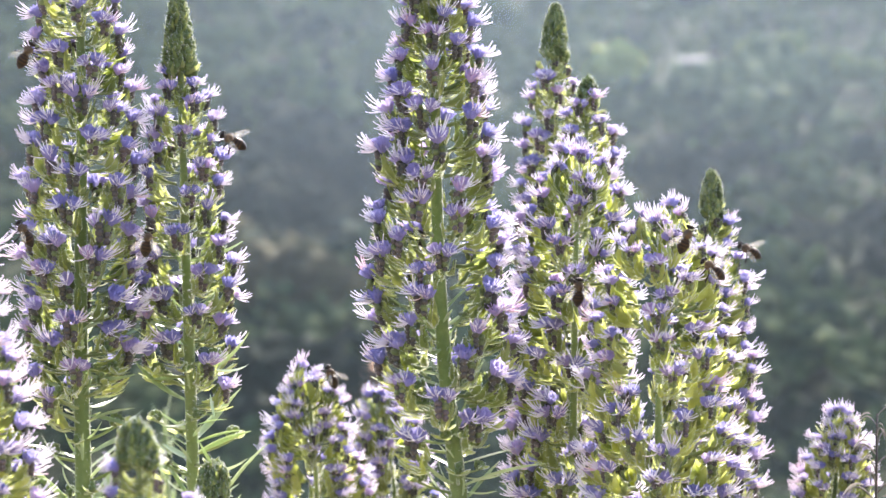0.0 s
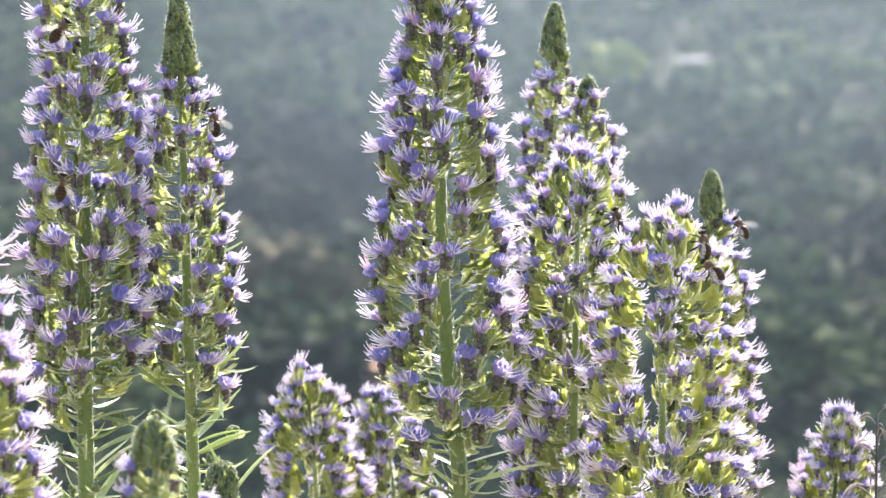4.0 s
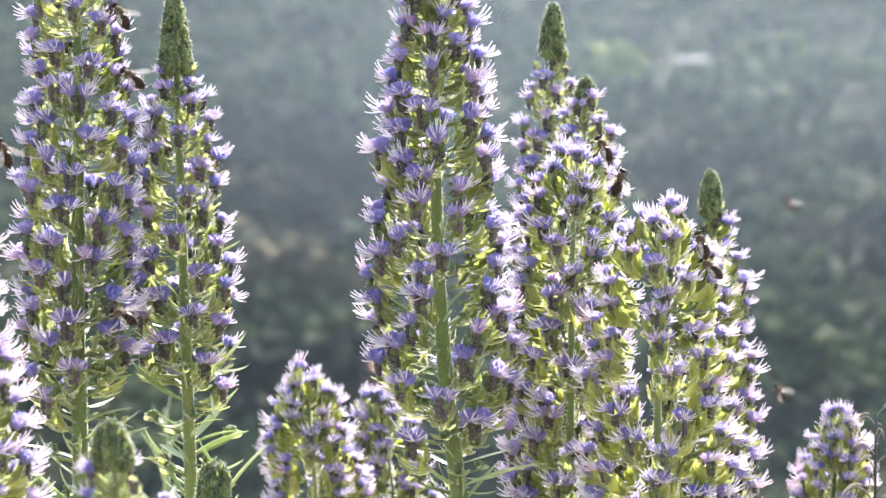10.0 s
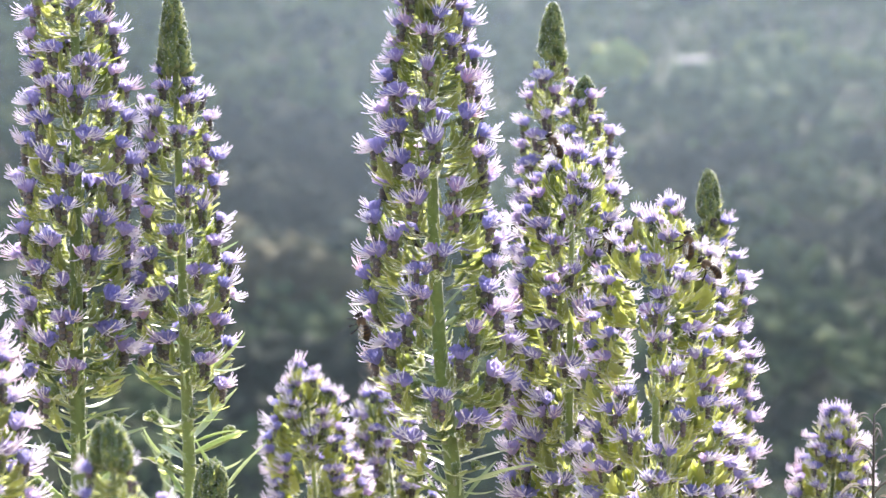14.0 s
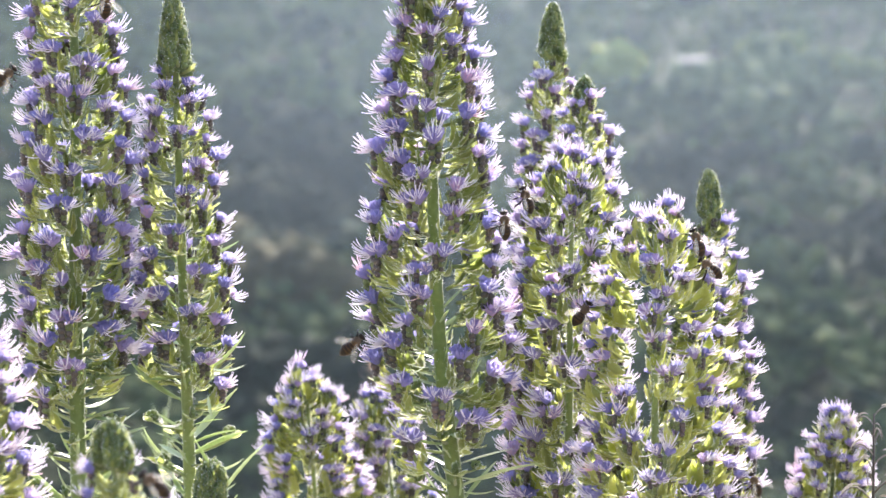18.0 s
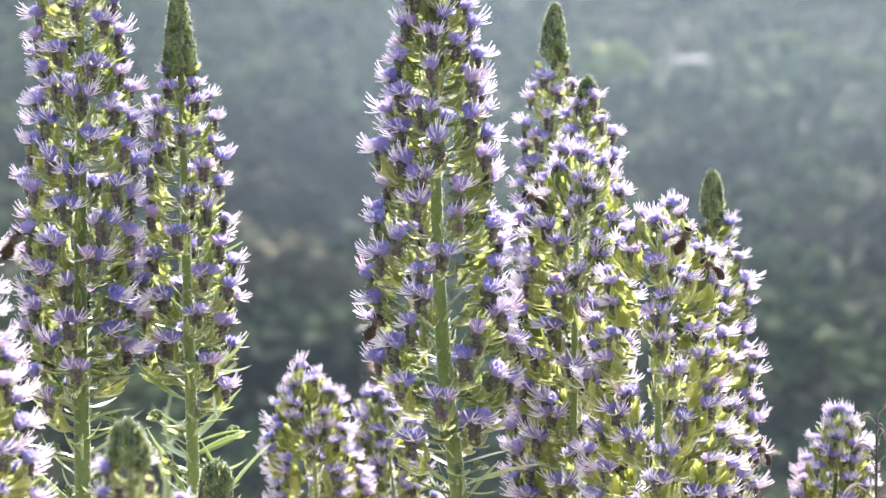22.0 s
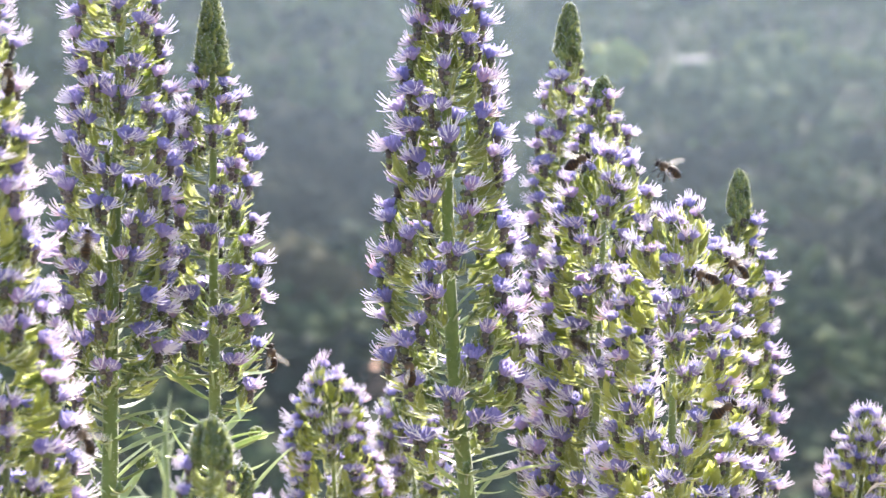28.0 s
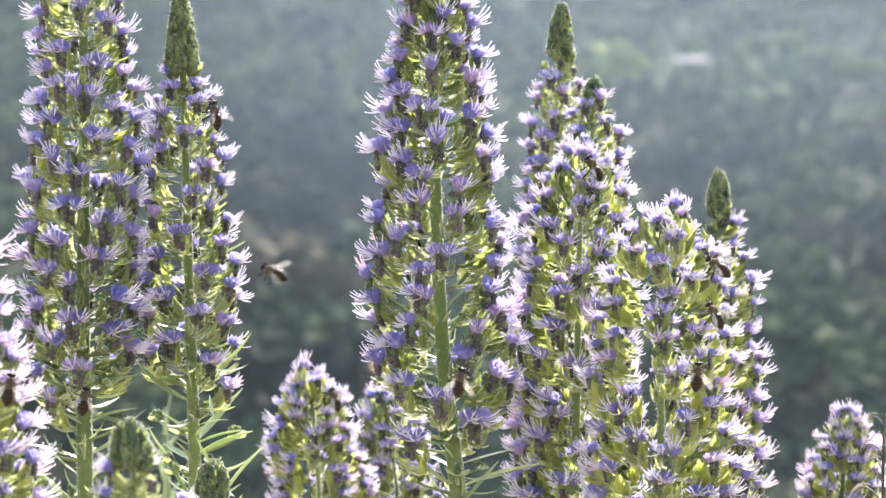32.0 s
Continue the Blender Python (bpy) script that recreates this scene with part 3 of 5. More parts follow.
def tree(x, y, h, seed, mat, label):
    rng = random.Random(seed)
    top = tagged(new("tree"), label, "tree", "single trees on the far slope")
    top.location = (x, y, land_height(x, y))
    sh = Shape()
    sh.tube([(0, 0, -0.5), (0.1, 0, h * 0.3), (0.0, 0.2, h * 0.6)], [0.09 * h * 0.4, 0.06 * h * 0.4, 0.03 * h * 0.4], n=7)
    for i in range(5):
        w = i * 1.26 + rng.uniform(-0.4, 0.4)
        sh.tube([(0, 0, h * 0.3), (math.cos(w) * h * 0.16, math.sin(w) * h * 0.16, h * 0.5), (math.cos(w) * h * 0.27, math.sin(w) * h * 0.27, h * 0.65)], [0.018 * h, 0.012 * h, 0.006 * h], n=5)
    part("trunk", sh.mesh("trunk", [M_BARK]), top)
    v, f = [], []
    crown(rng, (0, 0, 0), h, h * 0.55, 150, v, f)
    part("crown", raw_mesh("crown", v, f, mat), top)
    return top


for i, (x, y, h) in enumerate([(33.5, 850, 12.5), (37.5, 854, 9), (30.5, 856, 8.5)]):
    tree(x, y, h, 40 + i, M_LIGHT, "bright yellow-green young tree on the far slope")
for i, (x, y, h) in enumerate([(65.5, 884, 8.5), (70.0, 880, 9.5), (75.5, 872, 7.5), (80.0, 846, 8.5), (84.5, 842, 7.0)]):
    tree(x, y, h, 50 + i, M_FRESH, "pale green leafy tree on the far slope")
for i, (x, y, h) in enumerate([(-17.5, 598, 14.0), (-22.0, 600, 16.0), (-27.5, 603, 15.0), (-32.0, 605, 14.0), (78, 745, 8), (74, 752, 7)]):
    tree(x, y, h, 60 + i, M_BROWN, "tawny half-dry tree on the far slope")
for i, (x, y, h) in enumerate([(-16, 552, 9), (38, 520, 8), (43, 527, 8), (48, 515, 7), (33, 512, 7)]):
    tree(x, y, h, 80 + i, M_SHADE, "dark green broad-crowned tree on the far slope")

M_WHITE = plain("white_plaster", (0.080, 0.082, 0.086), rough=0.8, grain=0.8, vary=0.08)
M_TILE = plain("terracotta", (0.42, 0.22, 0.13), rough=0.8, grain=1.5, vary=0.3)
M_GLASS_DARK = plain("window_glass", (0.04, 0.05, 0.06), rough=0.1, grain=1.0, vary=0.1, bump=0)


def box(sh, lo, hi, slot=0):
    n = len(sh.v)
    for z in (lo[2], hi[2]):
        sh.v += [Vector((lo[0], lo[1], z)), Vector((hi[0], lo[1], z)), Vector((hi[0], hi[1], z)), Vector((lo[0], hi[1], z))]
    for q in ((0, 3, 2, 1), (4, 5, 6, 7), (0, 1, 5, 4), (1, 2, 6, 5), (2, 3, 7, 6), (3, 0, 4, 7)):
        sh.f.append(tuple(n + k for k in q))
        sh.s.append(slot)


def house(x, y, wide, deep, high, turn, wall_mat, roof_mat, label):
    top = tagged(new("house"), label, "house")
    top.matrix_basis = pose(x, y, land_height(x, y) + 1.2, 0, 0, turn)
    sh = Shape()
    box(sh, (-wide / 2, -deep / 2, -2), (wide / 2, deep / 2, high))
    part("wall", sh.mesh("wall", [wall_mat], smooth=False), top)
    sh = Shape()
    e, r = 0.4, high + deep * 0.14
    sh.v += [Vector(p) for p in ((-wide / 2 - e, -deep / 2 - e, high), (wide / 2 + e, -deep / 2 - e, high), (wide / 2 + e, deep / 2 + e, high), (-wide / 2 - e, deep / 2 + e, high), (-wide / 2 - e, 0, r), (wide / 2 + e, 0, r))]
    sh.f += [(0, 1, 5, 4), (2, 3, 4, 5), (0, 4, 3), (1, 2, 5), (0, 3, 2, 1)]
    sh.s += [0] * 5
    part("roof", sh.mesh("roof", [roof_mat], smooth=False), top)
    for i in range(3):
        wx = -wide / 2 + wide * (i + 0.5) / 3
        if i == 1:
            sh = Shape()
            box(sh, (wx - 0.45, -deep / 2 - 0.06, 0), (wx + 0.45, -deep / 2 + 0.02, 2.05))
            part("door", sh.mesh("door", [M_BARK], smooth=False), top)
            continue
        sh = Shape()
        box(sh, (wx - 0.55, -deep / 2 - 0.05, 1.0), (wx + 0.55, -deep / 2 + 0.02, 2.1))
        w = part("window", sh.mesh("window", [M_WHITE], smooth=False), top)
        sh = Shape()
        box(sh, (wx - 0.45, -deep / 2 - 0.07, 1.1), (wx + 0.45, -deep / 2 - 0.04, 2.0))
        part("pane", sh.mesh("pane", [M_GLASS_DARK], smooth=False), w)
    return top


house(52.3, 886.0, 6.8, 5.0, 2.3, -8, M_WHITE, M_WHITE, "small white plastered house among trees on the far slope")
house(-9.9, 562.0, 4.4, 4.0, 2.2, 4, M_TILE, M_TILE, "low terracotta-roofed shed among trees below the slope")


# ---------- a sheet that imitates haze in the valley ---
def haze_material(name, share, more, low, high):
    """Imitated haze: scatters a small share of the light, graded stronger towards top and sun."""
    m = bpy.data.materials.new(name)
    m.use_nodes = True
    nt = m.node_tree
    out = nt.nodes["Material Output"]
    nt.nodes.remove(nt.nodes["Principled BSDF"])
    clear = nt.nodes.new("ShaderNodeBsdfTransparent")
    scat = nt.nodes.new("ShaderNodeBsdfTranslucent")
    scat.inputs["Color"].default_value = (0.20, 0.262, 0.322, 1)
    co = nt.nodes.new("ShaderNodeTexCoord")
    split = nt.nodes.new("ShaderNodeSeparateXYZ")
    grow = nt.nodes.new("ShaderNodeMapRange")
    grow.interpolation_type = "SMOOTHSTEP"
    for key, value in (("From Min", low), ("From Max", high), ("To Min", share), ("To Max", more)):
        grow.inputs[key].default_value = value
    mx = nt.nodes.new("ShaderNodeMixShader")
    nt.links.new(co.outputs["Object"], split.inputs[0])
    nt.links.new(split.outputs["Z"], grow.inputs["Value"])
    # sunward glow of the haze, put in as a sideways gradient
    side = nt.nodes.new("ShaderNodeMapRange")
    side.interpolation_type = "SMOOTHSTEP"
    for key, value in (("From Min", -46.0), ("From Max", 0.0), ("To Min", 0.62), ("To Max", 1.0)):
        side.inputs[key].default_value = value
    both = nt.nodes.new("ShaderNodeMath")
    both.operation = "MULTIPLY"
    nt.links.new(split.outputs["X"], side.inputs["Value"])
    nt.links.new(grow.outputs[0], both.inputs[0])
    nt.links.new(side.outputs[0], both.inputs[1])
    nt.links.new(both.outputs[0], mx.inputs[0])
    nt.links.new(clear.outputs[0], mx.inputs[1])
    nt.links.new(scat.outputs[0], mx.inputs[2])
    nt.links.new(mx.outputs[0], out.inputs["Surface"])
    return m


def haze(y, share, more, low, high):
    """A thin sheet added across the valley to imitate haze, lit by the sun behind it."""
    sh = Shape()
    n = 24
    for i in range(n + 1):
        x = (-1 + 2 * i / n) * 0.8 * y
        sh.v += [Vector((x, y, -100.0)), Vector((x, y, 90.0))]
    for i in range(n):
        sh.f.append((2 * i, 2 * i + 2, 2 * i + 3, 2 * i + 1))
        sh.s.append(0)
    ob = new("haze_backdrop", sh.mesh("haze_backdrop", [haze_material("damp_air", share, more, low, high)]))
    return tagged(ob, "thin sheet across the valley that imitates blue-white haze", "haze", kind="structure")


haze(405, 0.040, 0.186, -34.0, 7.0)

# ---------- the flower spikes ----------
SPIKES = {}
SPIKES["A"] = flower_spike((-0.1455, 1.7488), [(-0.0084, 0.655), (-0.0041, 0.5683), (-0.0048, 0.498), (-0.0055, 0.4512), (-0.0041, 0.3856)], [(0.655, 0.0052), (0.6269, 0.0122), (0.5917, 0.0221), (0.5449, 0.0263), (0.498, 0.0289), (0.4605, 0.0286), (0.4277, 0.0253)],
    0.0258, 0.4242, 0.00192, 1, 0, 52, "tall violet-blue flower spike on a green stem, leafy below", 1.0, 1, 0.003, ((0.415, -30, 0.9), (0.4, 200, 0.8)))
SPIKES["B"] = flower_spike((-0.0993, 1.7785), [(-0.0128, 0.5962), (-0.0119, 0.5776), (-0.0102, 0.5204), (-0.0083, 0.449), (-0.0062, 0.3822)], [(0.5962, 0.0038), (0.5776, 0.0069), (0.5621, 0.0091), (0.5526, 0.0157), (0.5324, 0.0191), (0.4966, 0.0239), (0.449, 0.0265), (0.4299, 0.0227)],
    0.0339, 0.4263, 0.00205, 2, 0, 48, "slender violet flower spike with a long green bud tip", 0.92, 1, 0.0028, ((0.4036, -25, 0.8), (0.392, 190, 0.7)))
SPIKES["C"] = flower_spike((0.0351, 1.7187), [(-0.0402, 0.6514), (-0.0388, 0.5915), (-0.0379, 0.5225), (-0.0368, 0.4764), (-0.0333, 0.4257), (-0.028, 0.3889)], [(0.6514, 0.0051), (0.6261, 0.0104), (0.5915, 0.0175), (0.5455, 0.0265), (0.4994, 0.0309), (0.4534, 0.0341), (0.4211, 0.0314)],
    0.0231, 0.4108, 0.00184, 23, 0, 54, "tall pale violet flower spike on a bare green stem", 1.02, 1, 0.003, ((0.392, -8, 1.15), (0.421, 195, 0.85), (0.4, 160, 0.9)))
SPIKES["D"] = flower_spike((0.0474, 1.9982), [(0.0059, 0.5926), (0.0046, 0.5399), (0.0019, 0.4863), (0.0011, 0.3578)], [(0.5926, 0.0032), (0.58, 0.0064), (0.568, 0.008), (0.5613, 0.0139), (0.5265, 0.0177), (0.4729, 0.0214), (0.3578, 0.0228)],
    0.0255, 0.3524, 0.00214, 4, 0, 0, "narrow violet flower spike with a pointed green bud tip", 0.95, 0, 0.0022, ())
SPIKES["D2"] = flower_spike((0.0649, 1.9272), [(0.0013, 0.5588), (0.0005, 0.5154), (0.0, 0.4637), (0.0, 0.3656)], [(0.5588, 0.0031), (0.5503, 0.0062), (0.5451, 0.0114), (0.5309, 0.0166), (0.4896, 0.0207), (0.3656, 0.022)],
    0.0098, 0.3604, 0.00207, 5, 0, 0, "violet flower spike with a short rounded bud tip", 0.95, 0, 0.0022, ())
SPIKES["E"] = flower_spike((0.0528, 1.7962), [(0.0047, 0.5289), (0.0037, 0.4716), (0.0025, 0.38)], [(0.5289, 0.0097), (0.5198, 0.0208), (0.4957, 0.0265), (0.4475, 0.0292), (0.38, 0.0302)],
    0.0, 0.3607, 0.00162, 6, 1, 0, "dense violet flower spike with yellow-green bracts, fully open", 1.0, 0, 0.0023, ())
SPIKES["F"] = flower_spike((0.0881, 1.7156), [(0.0016, 0.5082), (0.0, 0.4534), (0.0, 0.3889)], [(0.5082, 0.0115), (0.4994, 0.0203), (0.4879, 0.0254), (0.4534, 0.0332), (0.4073, 0.0357), (0.3889, 0.036)],
    0.0, 0.3705, 0.00146, 7, 2, 0, "broad dense flower spike, lilac flowers over yellow-green bracts", 1.0, 0, 0.0024, ())
SPIKES["G"] = flower_spike((0.13, 1.9454), [(-0.0056, 0.5158), (-0.0061, 0.4756), (-0.0051, 0.4103), (-0.004, 0.3633)], [(0.5158, 0.0031), (0.5043, 0.006), (0.4926, 0.0073), (0.4873, 0.0131), (0.4625, 0.0207), (0.4234, 0.0243), (0.3633, 0.0251)],
    0.0222, 0.3529, 0.00175, 8, 1, 0, "narrow flower spike with a green bud tip, violet flowers", 0.98, 0, 0.0022, ())
SPIKES["H"] = flower_spike((-0.0463, 2.0426), [(-0.0199, 0.4159), (-0.0174, 0.3852), (-0.0147, 0.3522)], [(0.4159, 0.0099), (0.4016, 0.0187), (0.3742, 0.0258), (0.3522, 0.0286)],
    0.0, 0.3303, 0.00118, 9, 2, 0, "short dense lilac flower spike with a rounded top", 0.95, 0, 0.0021, ())
SPIKES["H2"] = flower_spike((-0.0047, 2.112), [(-0.0283, 0.3984), (-0.022, 0.37), (-0.0192, 0.3445)], [(0.3984, 0.0102), (0.3842, 0.0193), (0.3445, 0.025)],
    0.0, 0.3217, 0.00130, 10, 1, 0, "short pale lilac flower spike with a rounded top", 0.95, 0, 0.0021, ())
SPIKES["I"] = flower_spike((0.1676, 1.9922), [(0.0217, 0.3993), (0.0201, 0.3792), (0.0179, 0.3578)], [(0.3993, 0.0086), (0.3872, 0.0156), (0.3658, 0.0214), (0.3578, 0.0231)],
    0.0, 0.3364, 0.00118, 11, 2, 0, "short dense lilac flower spike beside a dry twig", 0.95, 0, 0.0021, ())
SPIKES["Z"] = flower_spike((-0.1320, 1.4991), [(-0.0707, 0.6563), (-0.0627, 0.5901), (-0.0556, 0.5097), (-0.0446, 0.4495), (-0.0379, 0.4133)], [(0.6563, 0.005), (0.6202, 0.0161), (0.5901, 0.0225), (0.5499, 0.0261), (0.5097, 0.0286), (0.4495, 0.0302), (0.4133, 0.0302)],
    0.0201, 0.4033, 0.00177, 12, 1, 0, "large leaning flower spike, lilac flowers and green bracts", 1.0, 0, 0.003, ())
SPIKES["K"] = flower_spike((-0.0838, 1.3945), [(-0.0183, 0.4514), (-0.0178, 0.4395), (-0.0165, 0.4244)], [(0.4514, 0.0038), (0.446, 0.0068), (0.4395, 0.0084), (0.4342, 0.0086), (0.431, 0.015), (0.4244, 0.0197)],
    0.0160, 0.4094, 0.0018, 13, 0, 0, "young flower spike, mostly green bud with few violet flowers", 0.95, 0, 0.0021, ())
SPIKES["K2"] = flower_spike((-0.1176, 1.653), [(0.0277, 0.4111), (0.0273, 0.4022), (0.0264, 0.3956)], [(0.4111, 0.0036), (0.4056, 0.0067), (0.3956, 0.008)],
    0.0211, 0.3911, 0.002, 14, 0, 6, "small closed green flower bud spike", 0.9, 0, 0.002, ())


def dry_twig(x, y):
    """A thin dead flower stalk with curled dry bracts."""
    rng = random.Random(3)
    top = tagged(new("dry_twig"), "thin dry brown twig with curled dead bracts", "twig")
    top.location = (x, y, 0)
    sh = Shape()
    pts = [Vector((0.0015 * math.sin(9 * z) - 0.02 * (0.41 - z), 0, z)) for z in [0.0, 0.1, 0.2, 0.3, 0.35, 0.39, 0.415]]
    sh.tube(pts, [0.0014, 0.0013, 0.0011, 0.0008, 0.0007, 0.0006, 0.0004], n=6)
    part("stem", sh.mesh("stem", [M_TWIG]), top)
    curl = []
    for k in range(3):
        c = Shape()
        c.tube([p * MM for p in bezier3((0, 0, 0), (6 + k, 0, 9), (10, 2, 3 - 2 * k), 7)], [0.35 * MM, 0.35 * MM, 0.35 * MM, 0.35 * MM, 0.3 * MM, 0.25 * MM, 0.15 * MM], n=5)
        c.blade([p * MM for p in bezier3((4, 0, 6), (8, 1, 8), (11, 2, 2), 5)], [0.3 * MM, 0.8 * MM, 1.0 * MM, 0.7 * MM, 0.1 * MM], (0, 1, 0.3))
        curl.append(c.mesh("curled_bract", [M_DRYLEAF]))
    for i in range(16):
        z = 0.414 - 0.0042 * i
        m = Matrix.Translation((-0.02 * (0.41 - z) + 0.0015 * math.sin(9 * z), 0, z)) @ Matrix.Rotation(i * 2.4, 4, "Z") @ Matrix.Scale(0.75 + 0.07 * min(i, 8), 4)
        part("curled_bract", curl[i % 3], top, m)
    return top


TWIG = dry_twig(0.1868, 1.80)


def leafy_shoot(x, y, high, seed):
    """A young stem behind the spikes that bears leaves only."""
    rng = random.Random(seed)
    top = tagged(new("leafy_shoot"), "young green leafy shoot of the bush, without flowers", "shoot")
    top.location = (x, y, 0)
    sh = Shape()
    sh.tube([(0, 0, 0), (0.004, 0, high * 0.5), (0, 0, high)], [0.004, 0.0034, 0.0015], n=8)
    part("stem", sh.mesh("stem", [M_STEM]), top)
    for i in range(24):
        z = high - 0.004 - 0.0065 * i
        m = Matrix.Translation((0.0, 0, z)) @ Matrix.Rotation(i * 2.4, 4, "Z") @ Matrix.Rotation(rng.uniform(-1.2, -0.4), 4, "Y") @ Matrix.Scale(0.5 + 0.04 * min(i, 12), 4)
        part("leaf", rng.choice(LEAVES[5:]), top, m)
    return top


leafy_shoot(-0.172, 2.6, 0.345, 31)


# ---------- honey bees ----------
M_BEE_DARK = plant_matter("bee_body", [(0.2, (0.008, 0.006, 0.005)), (0.8, (0.02, 0.013, 0.010))], rough=0.4, grain=1500, sheen=0.05, bump=0.4, by="island", spec=0.12)
M_BEE_AMBER = plant_matter("bee_band", [(0.2, (0.02, 0.012, 0.007)), (0.8, (0.055, 0.031, 0.014))], rough=0.5, grain=1500, sheen=0.08, bump=0.4, by="island", spec=0.12)
M_BEE_FUR = plant_matter("bee_fur", [(0.2, (0.04, 0.027, 0.016)), (0.8, (0.13, 0.085, 0.05))], thin=0.2, rough=0.8, grain=1500, sheen=0.1, bump=0.8, by="island")


def wing_material():
    m = bpy.data.materials.new("bee_wing")
    m.use_nodes = True
    nt = m.node_tree
    bsdf = nt.nodes["Principled BSDF"]
    bsdf.inputs["Base Color"].default_value = (0.75, 0.70, 0.62, 1)
    bsdf.inputs["Roughness"].default_value = 0.25
    tr = nt.nodes.new("ShaderNodeBsdfTranslucent")
    tr.inputs["Color"].default_value = (0.85, 0.80, 0.72, 1)
    clear = nt.nodes.new("ShaderNodeBsdfTransparent")
    vein = nt.nodes.new("ShaderNodeTexVoronoi")
    vein.inputs["Scale"].default_value = 700.0
    mul = nt.nodes.new("ShaderNodeMath")
    mul.operation = "MULTIPLY_ADD"
    mul.inputs[1].default_value, mul.inputs[2].default_value = 0.22, 0.14
    mx = nt.nodes.new("ShaderNodeMixShader")
    mx2 = nt.nodes.new("ShaderNodeMixShader")
    mx2.inputs[0].default_value = 0.5
    nt.links.new(vein.outputs["Distance"], mul.inputs[0])
    nt.links.new(mul.outputs[0], mx.inputs[0])
    nt.links.new(bsdf.outputs[0], mx2.inputs[1])
    nt.links.new(tr.outputs[0], mx2.inputs[2])
    nt.links.new(clear.outputs[0], mx.inputs[1])
    nt.links.new(mx2.outputs[0], mx.inputs[2])
    nt.links.new(mx.outputs[0], nt.nodes["Material Output"].inputs["Surface"])
    return m


M_WING = wing_material()


def bee_meshes():
    """The parts of a bee that faces along x with its back up, in metres."""
    rng = random.Random(21)
    made = {}
    sh = Shape()
    sh.bead((0, 0, 0), ((0.0024, 0, 0), (0, 0.0022, 0), (0, 0, 0.0022)), nu=12, nv=7)
    for i in range(150):
        o = Vector((rng.gauss(0, 1), rng.gauss(0, 1), rng.gauss(0.3, 1))).normalized()
        side = o.orthogonal().normalized() * 0.0001
        n = len(sh.v)
        sh.v += [o * 0.0021 - side, o * 0.0021 + side, o * rng.uniform(0.0028, 0.0034)]
        sh.f.append((n, n + 1, n + 2))
        sh.s.append(0)
    made["thorax"] = sh.mesh("thorax", [M_BEE_FUR])
    sh = Shape()
    pts, radii = [], []
    rings = [(0.0, 0.0009), (0.0005, 0.0020), (0.0014, 0.0027), (0.0022, 0.0027), (0.0028, 0.0029), (0.0037, 0.0028), (0.0044, 0.0027), (0.0054, 0.0023), (0.0063, 0.0018), (0.0072, 0.0011), (0.0079, 0.0003)]
    sh.tube([(-0.0018 - a, 0, -0.0004 - 9 * a * a) for a, _ in rings], [q for _, q in rings], n=12)
    for j in range(len(rings) - 1):
        for k in range(12):
            sh.s[j * 12 + k] = 1 if j in (1, 3, 5) else 0
    made["abdomen"] = sh.mesh("abdomen", [M_BEE_DARK, M_BEE_AMBER])
    sh = Shape()
    sh.bead((0.0034, 0, -0.0005), ((0.0011, 0, 0), (0, 0.0018, 0), (0.0003, 0, 0.0017)), nu=10, nv=5)
    for s in (-1, 1):
        sh.bead((0.0036, s * 0.0014, -0.0002), ((0.0007, 0, 0), (0, 0.0006, 0), (0, 0, 0.0011)), nu=7, nv=4)
    made["head"] = sh.mesh("head", [M_BEE_DARK])
    for s, key in ((-1, "antenna_a"), (1, "antenna_b")):
        sh = Shape()
        sh.tube([(0.0042, s * 0.0005, 0.0004), (0.0052, s * 0.0009, 0.0014), (0.0066, s * 0.0014, 0.0008)], [0.00014, 0.00013, 0.00012], n=4)
        made[key] = sh.mesh("antenna", [M_BEE_DARK])
    for s, key in ((-1, "a"), (1, "b")):
        for span, wide, back, up, nm in ((0.0092, 0.0030, 0.92, 0.0017, "fore_wing"), (0.0064, 0.0022, 1.12, 0.0011, "hind_wing")):
            sh = Shape()
            d = Vector((-math.sin(back), s * math.cos(back), 0.28)).normalized()
            pts = [Vector((0.0002, s * 0.0012, up)) + d * span * q for q in (0, 0.2, 0.45, 0.7, 0.9, 1.0)]
            sh.blade(pts, [wide * q for q in (0.2, 0.55, 0.85, 1.0, 0.75, 0.1)], (0.3, 0, 1), fold=0.06)
            made[nm + key] = sh.mesh(nm, [M_WING])
        for i, x in enumerate((0.0014, 0.0, -0.0014)):
            sh = Shape()
            out = 0.0035 + 0.0008 * i
            sh.tube([(x, s * 0.0012, -0.0012), (x + 0.0012 - 0.0012 * i, s * out * 0.7, -0.0012), (x + 0.0016 - 0.0018 * i, s * out, -0.0034), (x + 0.0020 - 0.0024 * i, s * out * 1.05, -0.0050)],
                    [0.0003, 0.0003, 0.00028 + 0.0001 * i, 0.00012], n=5)
            made[f"leg{i}{key}"] = sh.mesh("leg", [M_BEE_DARK])
    return made


BEE = bee_meshes()


def bee(label):
    top = tagged(new("bee"), label, "bee", "bees at the flowers")
    for key in BEE:
        part(BEE[key].name.split(".")[0], BEE[key], top, Matrix.Scale(0.88, 4))
    return top


BEES = [bee(t) for t in ("dark honey bee on a violet spike", "brown honey bee with pale wings, visiting flowers", "honey bee hovering beside a spike", "honey bee clinging to violet flowers", "dark honey bee working up a dense spike", "black-brown honey bee on a broad lilac spike", "dark bee resting among flowers", "honey bee with raised pale wings at a narrow spike", "honey bee feeding on a tall pale spike", "second honey bee on the dense spike", "honey bee near a short lilac spike", "small honey bee on violet flowers", "dark honey bee on a green stem")]


